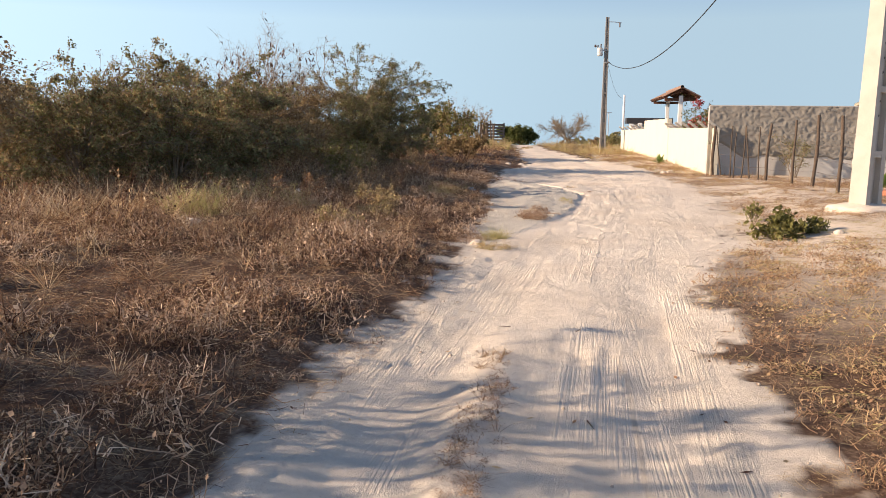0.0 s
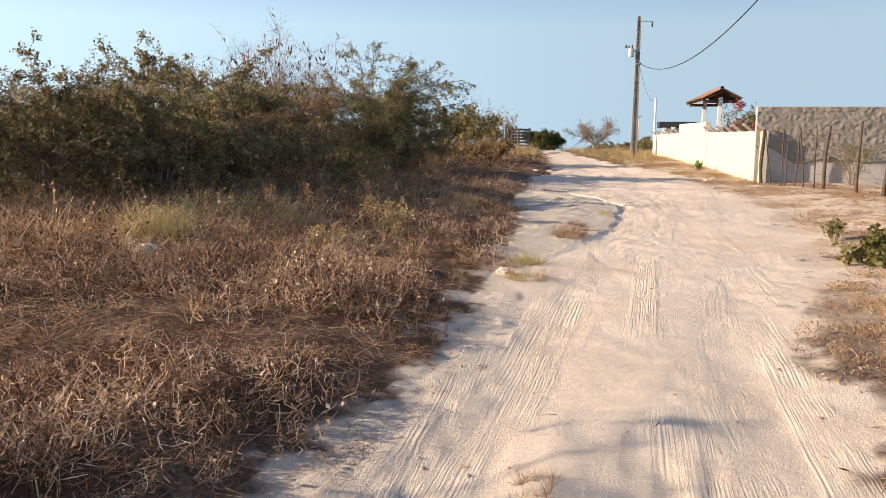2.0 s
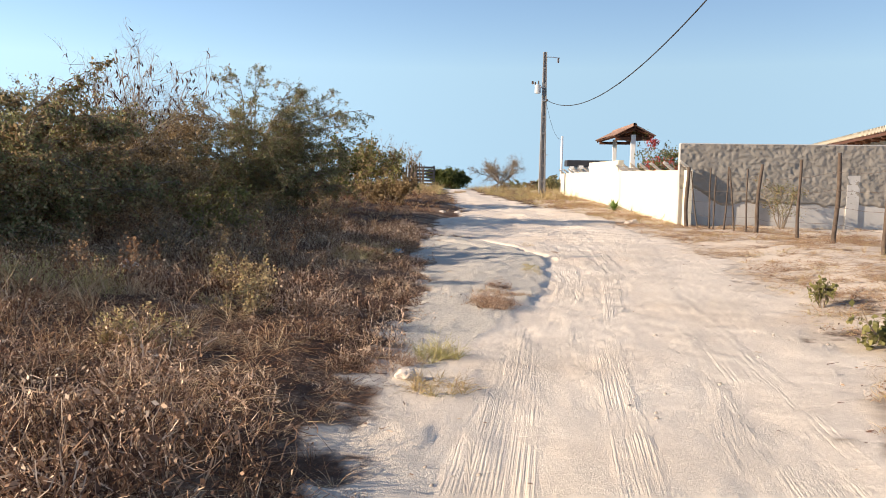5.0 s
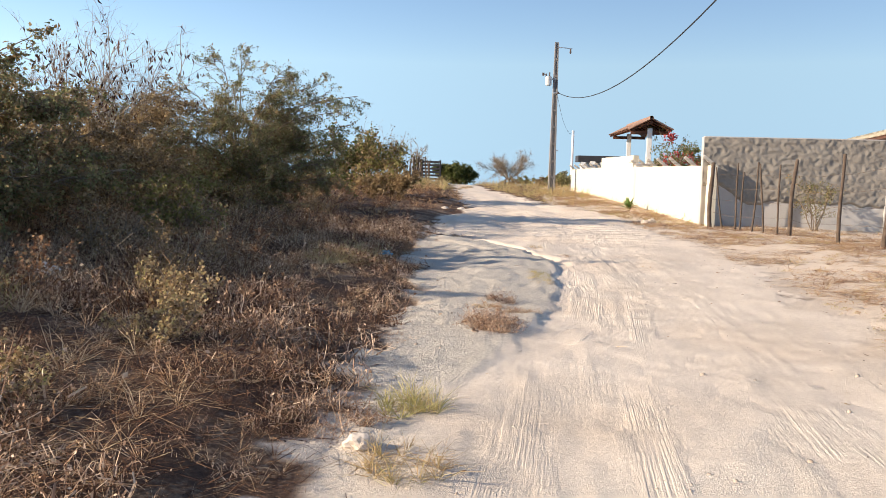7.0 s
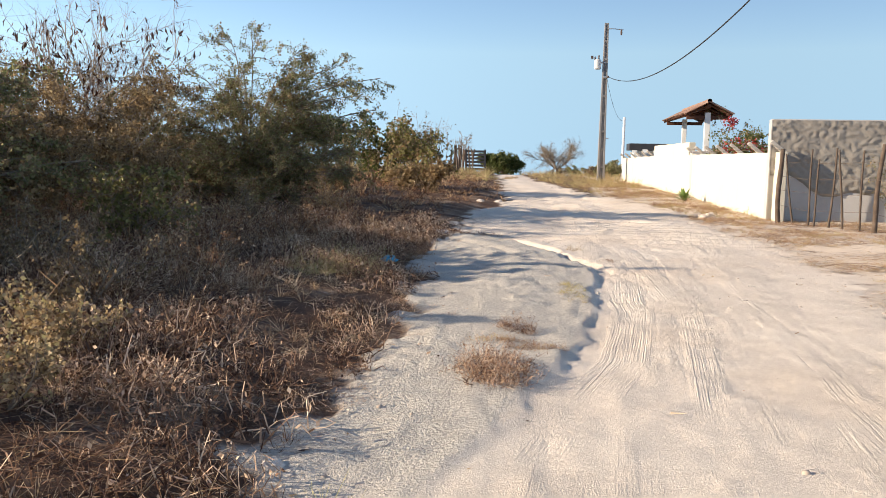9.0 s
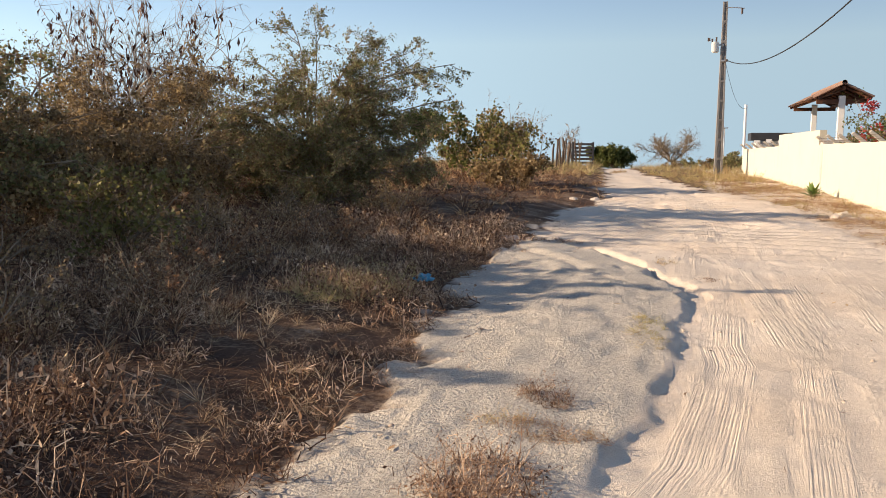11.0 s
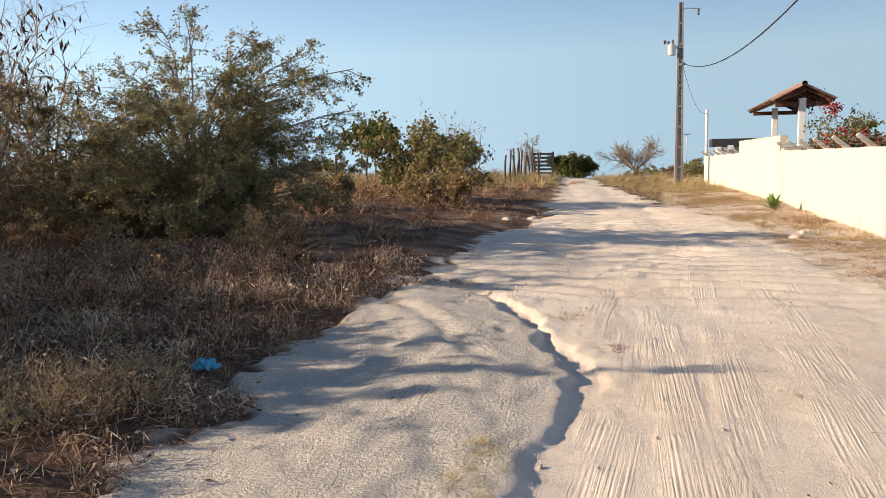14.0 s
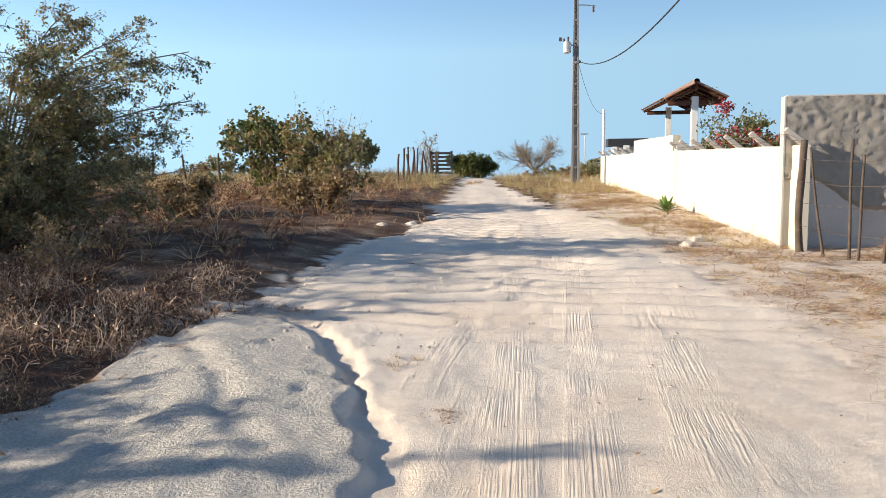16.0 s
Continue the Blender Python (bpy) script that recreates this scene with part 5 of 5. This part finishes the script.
def strew(name, label, category, shapes, places, sizes, mat, stretch=1.0, tint=None):
    """Many small plants joined into one: each a turned and scaled copy of a shape."""
    x, y = places
    z = ground(x, y)
    pick = rng.integers(0, len(shapes), len(x))
    verts, tones = [], []
    own = rng.random(len(x)) if tint is None else np.clip(tint + rng.normal(0, 0.14, len(x)), 0, 1)
    for k, q in enumerate(shapes):
        w = np.where(pick == k)[0]
        if not len(w):
            continue
        a, s = rng.random(len(w)) * 6.283, sizes[w]
        p = q.reshape(-1, 3)
        ca, sa = np.cos(a)[:, None], np.sin(a)[:, None]
        vx = (p[None, :, 0] * ca - p[None, :, 1] * sa) * s[:, None] + x[w][:, None]
        vy = (p[None, :, 0] * sa + p[None, :, 1] * ca) * s[:, None] + y[w][:, None]
        vz = p[None, :, 2] * s[:, None] * stretch + z[w][:, None]
        verts.append(np.stack([vx, vy, vz], axis=-1).reshape(-1, 3))
        tones.append(np.repeat(np.clip(np.repeat(own[w], len(q)) + rng.normal(0, 0.22, len(w) * len(q)), 0, 1), 4))
    v = np.concatenate(verts)
    ob = new(name, as_mesh(name, v, np.arange(len(v)).reshape(-1, 4), mat, np.concatenate(tones)))
    return tagged(ob, label, category, kind="stuff")


def spots(count, x0, x1, y0, y1, keep):
    x, y = rng.uniform(x0, x1, count), rng.uniform(y0, y1, count)
    k = rng.random(count) < keep(x, y)
    return x[k], y[k]


def off_track(x, y):
    """Growth on the left bank; thins towards the sand."""
    return (1 - sandiness(x, y)) * smooth(-0.05, 0.35, left_edge(y) - x + 0.25)


def clump(x, y, seed, lo=-0.15, hi=0.25):
    return smooth(lo, hi, fbm(x * 0.9, y * 0.9, 3, seed))


def curl_shape(n=25, leaf=17):
    """A low cushion of short curled stalks and shrivelled leaves."""
    r, a = 0.5 * np.sqrt(rng.random(n)), rng.random(n) * 6.283
    cur = np.stack([r * np.cos(a), r * np.sin(a), -0.03 + 0.14 * rng.random(n)], axis=-1)
    way = unit(rng.normal(0, 0.8, (n, 3)) + np.array([0, 0, 0.75]))
    quads, ends = [], [cur]
    width = rng.uniform(0.006, 0.013, (n, 1))
    for k in range(3):
        step = cur + way * rng.uniform(0.10, 0.24, (n, 1))
        side = unit(np.cross(way, rng.normal(0, 1, (n, 3)))) * width * (1 - 0.25 * k)
        quads.append(np.stack([cur - side, cur + side, step + side * 0.8, step - side * 0.8], axis=1))
        cur, way = step, unit(way + rng.normal(0, 0.65, (n, 3)) - np.array([0, 0, 0.18 * k]))
        ends.append(cur)
    spots_ = np.concatenate(ends[1:])
    c = spots_[rng.integers(0, len(spots_), leaf)] + rng.normal(0, 0.02, (leaf, 3))
    return np.concatenate([*quads, flecks(c, 0.075, 0.3)])


CURLS = [curl_shape() for _ in range(12)]
TUFTS, WEEDS = [tuft_shape() for _ in range(10)], [weed_shape() for _ in range(12)]
MATS, LITTER = [mat_shape() for _ in range(8)], [litter_shape() for _ in range(8)]
BROAD_TUFTS = [tuft_shape(11, 0.14, 0.006) for _ in range(6)]
BROAD_WEEDS = [weed_shape(4, 7, 12, 0.006, 0.11) for _ in range(8)]


def tall(x, y):
    """How high the growth stands: knee-high by the thicket, cropped by the sand."""
    d = left_edge(y) - x
    return (0.12 + 0.14 * smooth(0.2, 2.2, d) + 0.10 * smooth(2.0, 5.0, d)) * (0.75 + 0.5 * (fbm(x * 0.6, y * 0.6, 2, 81) + 0.5))


def knolls(x, y):
    """Bare hollows (0) and thick cushions (1) in the growth."""
    return smooth(-0.22, 0.30, fbm(x * 1.5, y * 1.5, 3, 131))


p = spots(4600, -7.5, -1.2, 1.2, 20, lambda x, y: off_track(x, y) * (0.2 + 0.8 * clump(x, y, 91)) * (0.12 + 0.88 * smooth(6.0, 9.5, y + 0.7 * (-1.5 - x))))
strew("dry_grass", "dry straw-brown grass on the track's bank", "grass", TUFTS, p, tall(*p) * rng.uniform(0.6, 1.35, len(p[0])), M_STRAW)
p = spots(3000, -7.5, -1.2, 1.2, 20, lambda x, y: off_track(x, y) * (0.25 + 0.75 * clump(x, y, 95)))
strew("dry_weeds", "twiggy reddish-brown dry weeds among the grass", "weeds", WEEDS, p, tall(*p) * (0.55 + 0.75 * knolls(*p)) * rng.uniform(0.7, 1.4, len(p[0])), M_WEED)
p = spots(2700, -6.2, -1.15, 1.3, 12.5, lambda x, y: off_track(x, y) * (0.3 + 0.7 * knolls(x, y)) * (0.3 + 0.7 * smooth(-0.1, 0.55, left_edge(y) - x)))
strew("curled_weeds", "low tangled cushions of curled reddish-brown dry weeds", "weeds", CURLS, p, (0.13 + 0.24 * knolls(*p)) * rng.uniform(0.75, 1.3, len(p[0])), M_CURL)
p = spots(1700, -6.5, -1.4, 12.0, 22, lambda x, y: off_track(x, y) * (0.55 + 0.45 * knolls(x, y)))
strew("curled_weeds", "low tangled cushions of dark dry weeds by the thicket", "weeds", CURLS, p, (0.14 + 0.26 * knolls(*p)) * rng.uniform(0.75, 1.3, len(p[0])), M_CURL)
p = spots(3000, -6.5, -0.9, 1.2, 23, lambda x, y: smooth(-0.3, 0.15, left_edge(y) - x) * (1 - 0.8 * sandiness(x, y)))
strew("straw_litter", "fallen straw and dry stalks strewn over the earth", "litter", LITTER, p, rng.uniform(0.14, 0.3, len(p[0])), M_STRAW, 0.5)
p = spots(3200, -22, -1.6, 18, 44, lambda x, y: off_track(x, y) * smooth(24, 4, left_edge(y) - x) * (0.5 + 0.5 * clump(x, y, 97)))
strew("dry_grass", "dry reddish-brown grass under and beyond the thicket", "grass", BROAD_TUFTS + BROAD_WEEDS, p, (tall(*p) + 0.08) * rng.uniform(0.8, 1.4, len(p[0])), M_WEED)
p = spots(1800, -16, -7.5, 5, 20, lambda x, y: 0.9 + 0 * x)
strew("dry_grass", "dry straw-brown grass round the thicket", "grass", BROAD_TUFTS + BROAD_WEEDS, p, tall(*p) * rng.uniform(0.8, 1.3, len(p[0])), M_WEED)
p = spots(2600, -34, 6, 40, 64, lambda x, y: (1 - sandiness(x, y)) * smooth(-0.3, 0.5, np.maximum(left_edge(y) - x, x - right_edge(y))) * (x < np.interp(y, (40, 49.5, 70), (3.0, 2.2, 8))))
strew("dry_grass", "pale dry grass on the far brow", "grass", BROAD_TUFTS, p, rng.uniform(0.3, 0.65, len(p[0])), M_PALE, 1.0)
p = spots(1900, -6.2, -1.35, 1.6, 11, lambda x, y: off_track(x, y))
strew("dry_stalks", "tangle of fallen grey-brown stalks lying in the grass", "stalks", [litter_shape(14, 0.0028) * np.array([1, 1, 2.2]) for _ in range(8)], p, rng.uniform(0.16, 0.32, len(p[0])), M_WEED, 1.0)
p = spots(3600, -2.9, -0.8, 2, 24, lambda x, y: smooth(0.42, 0.1, np.abs(left_edge(y) - x + 0.25 * fbm(x * 1.3, y * 1.3, 3, 141))) * clump(x, y, 143, -0.1, 0.25))
strew("edge_weeds", "small dead weeds straggling out over the sand's edge", "weeds", [q[:40] for q in CURLS], p, rng.uniform(0.05, 0.13, len(p[0])), M_CURL)
# the right bank
p = spots(1300, 0.8, 5.2, 1.5, 10.6, lambda x, y: (1 - sandiness(x, y)) * smooth(0.0, 0.35, x - right_edge(y) + 0.2) * (0.45 + 0.55 * clump(x, y, 101, -0.3, 0.1)))
strew("creeping_plants", "mat of creeping plants with russet and yellowing leaves", "plants", CURLS + MATS, p, rng.uniform(0.16, 0.34, len(p[0])), M_MAT, 0.8, 0.5)
p = spots(1000, 0.8, 5.2, 1.5, 13, lambda x, y: (1 - sandiness(x, y)) * smooth(-0.15, 0.3, x - right_edge(y)))
strew("straw_litter", "fallen straw strewn over the bank", "litter", LITTER, p, rng.uniform(0.14, 0.3, len(p[0])), M_PALE, 0.5)
p = spots(2200, 1.9, 8.5, 10, 26, lambda x, y: (1 - sandiness(x, y)) * smooth(0.0, 0.4, x - right_edge(y)) * clump(x, y, 105, -0.12, 0.2))
strew("sparse_grass", "sparse pale dry grass on the sandy plot", "grass", MATS + TUFTS[:4], p, rng.uniform(0.09, 0.24, len(p[0])), M_MAT, 1.0, 0.62)
p = spots(1500, 1.9, 7.5, 10.5, 26, lambda x, y: (1 - sandiness(x, y)) * smooth(0.0, 0.5, x - right_edge(y)) * clump(x, y, 112, 0.0, 0.22))
strew("low_weeds", "flat patches of yellowing and russet weeds on the sandy plot", "weeds", CURLS, p, rng.uniform(0.2, 0.42, len(p[0])), M_MAT, 0.45, 0.4)
p = spots(900, 1.0, 4.0, 23, 50, lambda x, y: (1 - sandiness(x, y)) * smooth(0.1, 0.5, x - right_edge(y)) * (x < np.interp(y, (23, 25.6, 35.7, 42, 49.5), (4, 3.85, 3.45, 3.0, 2.2))) * clump(x, y, 113, -0.25, 0.1))
strew("low_weeds", "flat russet weeds on the verge below the wall", "weeds", CURLS, p, rng.uniform(0.3, 0.55, len(p[0])), M_MAT, 0.4, 0.3)
p = spots(2600, 1.9, 7.0, 12.5, 26, lambda x, y: (1 - sandiness(x, y)) * smooth(-0.1, 0.3, x - right_edge(y)) * (0.2 + 0.8 * clump(x, y, 106, -0.1, 0.25)))
strew("straw_litter", "fallen pale straw strewn over the sandy plot", "litter", LITTER, p, rng.uniform(0.18, 0.42, len(p[0])), M_STRAW, 0.5, 0.5)
p = spots(2600, -3, 4.0, 25.8, 50, lambda x, y: (1 - sandiness(x, y)) * smooth(0.0, 0.4, x - right_edge(y)) * (x < np.interp(y, (25.6, 35.7, 42, 49.5), (3.95, 3.57, 3.1, 2.3))) * (0.4 + 0.6 * clump(x, y, 107)))
strew("verge_grass", "low dry straw on the verge below the wall", "grass", BROAD_TUFTS + MATS, p, rng.uniform(0.1, 0.24, len(p[0])), M_PALE)
p = spots(1800, -3, 3.9, 25.8, 50, lambda x, y: (1 - sandiness(x, y)) * smooth(0.15, 0.6, x - right_edge(y)) * (x < np.interp(y, (25.6, 35.7, 42, 49.5), (3.95, 3.57, 3.1, 2.3))) * clump(x, y, 109, -0.2, 0.15))
strew("verge_weeds", "low russet weeds on the verge below the wall", "weeds", BROAD_WEEDS + MATS, p, rng.uniform(0.12, 0.26, len(p[0])), M_MAT)


def patch(name, label, x, y, rx, ry, count, shapes, mat, lo, hi, tint=None):
    a, r = rng.random(count) * 6.283, np.sqrt(rng.random(count))
    return strew(name, label, "grass tuft", shapes, (x + rx * r * np.cos(a), y + ry * r * np.sin(a)), rng.uniform(lo, hi, count), mat, 1.0, tint)


patch("grass_tuft", "russet dry tuft left standing in the sand", -0.73, 12.75, 0.22, 0.34, 70, CURLS + WEEDS, M_CURL, 0.10, 0.22, 0.55)
patch("grass_tuft", "thin green-grey tuft of fine grass at the ledge", -1.08, 10.55, 0.2, 0.16, 30, TUFTS, M_PALE, 0.12, 0.24, 0.95)
patch("grass_tuft", "russet creeping weeds at the sand's edge", -1.5, 10.2, 0.32, 0.3, 60, CURLS + WEEDS, M_CURL, 0.1, 0.2, 0.5)
patch("grass_tuft", "dry straw tuft on the sand's edge", -1.0, 9.7, 0.2, 0.2, 40, TUFTS + LITTER, M_PALE, 0.1, 0.2, 0.4)
patch("grass_tuft", "low dry tufts on the ridge between the wheel ruts", -0.46, 3.7, 0.12, 0.95, 110, CURLS + LITTER + TUFTS[:3], M_CURL, 0.06, 0.13, 0.5)
patch("grass_tuft", "low dry tuft on the ridge between the wheel ruts", -0.5, 4.9, 0.12, 0.22, 30, TUFTS, M_STRAW, 0.05, 0.11, 0.5)
patch("grass_tuft", "dry russet weeds in the gully's bank", 0.22, 18.1, 0.12, 0.1, 10, MATS, M_MAT, 0.05, 0.1, 0.1)
patch("grass_tuft", "small dry tuft above the gully", -0.2, 19.1, 0.12, 0.2, 12, TUFTS, M_PALE, 0.06, 0.12, 0.3)
patch("grass_tuft", "fine grey-green weeds along the ledge", -0.22, 15.6, 0.14, 0.6, 40, TUFTS + CURLS, M_PALE, 0.05, 0.11, 0.75)
patch("grass_tuft", "dry russet tuft on the pale mound", -0.66, 13.95, 0.13, 0.16, 26, CURLS + WEEDS, M_CURL, 0.08, 0.16, 0.4)
patch("grass_tuft", "dry weeds sprawling on the pale mound", -0.62, 13.5, 0.3, 0.12, 34, CURLS, M_MAT, 0.06, 0.13, 0.6)
patch("grass_tuft", "russet weeds standing at the sand's edge", -2.5, 19.6, 0.35, 0.5, 60, CURLS + WEEDS, M_CURL, 0.16, 0.32, 0.6)
patch("grass_tuft", "low dead weeds where the gully begins", -1.75, 20.7, 0.4, 0.25, 40, CURLS + LITTER, M_CURL, 0.08, 0.16, 0.3)
patch("grass_tuft", "yellow-green tuft in the dry grass", -4.55, 8.9, 0.35, 0.3, 46, WEEDS, M_PALE, 0.25, 0.42, 0.95)
patch("grass_tuft", "yellow-green weeds in the dry grass", -4.9, 11.4, 0.9, 0.8, 110, WEEDS, M_PALE, 0.2, 0.34, 0.95)
patch("grass_tuft", "russet weeds at the sand's edge", -2.3, 17.8, 0.3, 0.5, 50, WEEDS + MATS, M_MAT, 0.14, 0.26, 0.2)
patch("grass_tuft", "golden-brown creeping weeds at the sand's edge", -2.6, 16.0, 0.45, 0.7, 120, MATS + WEEDS, M_MAT, 0.14, 0.28, 0.85)
patch("grass_tuft", "weeds along the middle of the far track", -3.3, 50.5, 0.35, 2.0, 50, BROAD_TUFTS + MATS, M_PALE, 0.12, 0.26, 0.3)

# plants on the right
shrub("green_plant", "leafy green plant sprawling on the sandy verge", 2.62, 11.3, 0.38, 0.36, 10, 6, 4, 5, 0.06, 0.36, M_OLIVE, M_TWIG, 0.6, 0.2, 0.03, thick=0.01, category="plant", group="plants on the plot")
shrub("green_plant", "leafy green plant sprawling on the sandy verge", 3.1, 11.6, 0.24, 0.35, 9, 6, 4, 4, 0.05, 0.36, M_OLIVE, M_TWIG, 0.6, 0.2, 0.03, thick=0.01, category="plant", group="plants on the plot")
shrub("green_plant", "small green seedling on the sandy plot", 2.74, 13.25, 0.28, 0.12, 5, 4, 3, 3, 0.055, 0.34, M_OLIVE, M_TWIG, 0.9, 0.1, 0.02, thick=0.008, category="plant", group="plants on the plot")


def agave(x, y, size=0.42):
    ob = thing("rosette_plant", "bright green rosette plant with long pointed leaves", "plant", x, y, float(ground(x, y)))
    for k in range(22):
        a, up = k * 2.399, 0.35 + 0.9 * k / 22
        pts, wid = [], (0.035, 0.05, 0.04, 0.004)
        for i in range(4):
            f = i / 3
            pts.append((math.cos(a) * size * f * (1.05 - up * 0.55), math.sin(a) * size * f * (1.05 - up * 0.55), size * up * f - 0.10 * f * f + 0.02))
        side = Vector((-math.sin(a), math.cos(a), 0))
        bm = bmesh.new()
        row = [[bm.verts.new(Vector(q) - side * w), bm.verts.new(Vector(q) - Vector((0, 0, w * 0.4))), bm.verts.new(Vector(q) + side * w)] for q, w in zip(pts, wid)]
        for r0, r1 in zip(row, row[1:]):
            bm.faces.new((r0[0], r0[1], r1[1], r1[0]))
            bm.faces.new((r0[1], r0[2], r1[2], r1[1]))
        part("blade_leaf", bm, M_BRIGHT, ob, "", True)
    return ob


M_BRIGHT = surface("fresh_leaf", [(0.2, (0.10, 0.17, 0.04)), (0.8, (0.20, 0.28, 0.08))], 8, 0.45, 0.1, 0.003)
agave(3.1, 32.6)
agave(6.7, 19.3, 0.5)


def stone(name, label, x, y, r, flat, mat, category="stone", seed=0):
    bm = bmesh.new()
    bmesh.ops.create_icosphere(bm, subdivisions=3, radius=1)
    for v in bm.verts:
        k = 1 + 0.35 * noise.noise(v.co * 1.3 + Vector((seed, 0, 0))) + 0.12 * noise.noise(v.co * 4 + Vector((0, seed, 0)))
        v.co = Vector((v.co.x * r * k, v.co.y * r * 0.8 * k, v.co.z * r * flat * k))
    ob = thing(name, label, category, x, y, float(ground(x, y)) + r * flat * 0.35, "loose stones")
    part("body", bm, mat, ob)
    return ob


stone("stone", "pale lump of rubble lying in the dry grass", -4.70, 13.0, 0.12, 0.8, M_STONE, seed=1)
stone("stone", "pale flat stone lying in the dry grass", -4.18, 8.15, 0.11, 0.6, M_STONE, seed=2)
stone("stone", "pale lump of rubble half hidden in the grass", -4.4, 5.0, 0.17, 0.6, M_STONE, seed=3)
for k, (x, y, r) in enumerate(((-1.25, 9.9, 0.07), (-1.5, 11.2, 0.05), (2.9, 26.9, 0.12), (2.6, 26.0, 0.1), (3.3, 33.5, 0.1), (-2.5, 28.5, 0.09), (-2.1, 29.3, 0.11), (-1.7, 28.9, 0.08), (3.4, 11.2, 0.07), (-3.0, 16.2, 0.05))):
    stone("stone", "small pale stone on the ground", x, y, r, 0.55, M_STONE, seed=5 + k)
for k, (x, y) in enumerate(((5.9, 17.2), (6.0, 17.0))):
    bm = bmesh.new()
    box(bm, -0.15, 0.15, -0.09, 0.09, 0.0, 0.12, 0.012)
    ob = thing("hollow_brick", "red clay brick lying on the sand", "brick", x, y, float(ground(x, y)) - 0.01, "loose bricks", turn=k * 37)
    part("body", bm, M_BRICK, ob)
bm = bmesh.new()
bmesh.ops.create_icosphere(bm, subdivisions=3, radius=0.075)
for v in bm.verts:
    k = 1 + 0.8 * noise.noise(v.co * 28) + 0.35 * noise.noise(v.co * 45)
    v.co = Vector((v.co.x * k, v.co.y * 0.7 * k, abs(v.co.z) * 0.75 * k))
ob = thing("plastic_bag", "crumpled blue plastic bag caught in the weeds", "plastic bag", -2.26, 16.78, float(ground(-2.26, 16.78)) + 0.04)
part("film", bm, M_BLUE, ob)

p = spots(1500, -2.2, 2.7, 2, 24, lambda x, y: sandiness(x, y) * (0.15 + 0.85 * smooth(0.6, 0.0, np.minimum(x - left_edge(y), right_edge(y) - x))))
strew("blown_straw", "bits of straw and dead leaf blown over the sand", "litter", [flecks(np.zeros((1, 3)), 0.6, 0.2, 0.9) + np.array([0, 0, 0.12]) for _ in range(6)] + [ribbon(np.array([[0, 0, 0.1]]), np.array([[1.0, 0.3, 0.05]]), np.array([1.0]), 0.05, 0.0, 1)[0] for _ in range(3)], p, rng.uniform(0.03, 0.10, len(p[0])), M_WEED)

# small clods and crumbs on the sand
cl = spots(1000, -2.2, 2.6, 2, 26, lambda x, y: sandiness(x, y) * (0.08 + 0.9 * clump(x, y, 121, 0.1, 0.5)))
cube = np.array([(-1, -1, -0.4), (1, -0.8, -0.4), (0.8, 1, -0.4), (-1, 0.9, -0.4), (-0.6, -0.5, 0.6), (0.6, -0.6, 0.5), (0.5, 0.6, 0.7), (-0.5, 0.5, 0.5)])
qf = np.array([(0, 3, 2, 1), (4, 5, 6, 7), (0, 1, 5, 4), (1, 2, 6, 5), (2, 3, 7, 6), (3, 0, 4, 7)])
s = np.minimum(np.abs(rng.normal(0.007, 0.006, len(cl[0]))) + 0.004, 0.018)
cv = cube[None] * s[:, None, None] * rng.uniform(0.6, 1.3, (len(s), 1, 3)) + np.stack([*cl, ground(*cl)], axis=-1)[:, None, :]
cf = (qf[None] + 8 * np.arange(len(s))[:, None, None]).reshape(-1, 4)
tagged(new("sand_clods", as_mesh("sand_clods", cv.reshape(-1, 3), cf, M_CLOD)), "small clods and crumbs lying on the sand", "clods", kind="stuff")
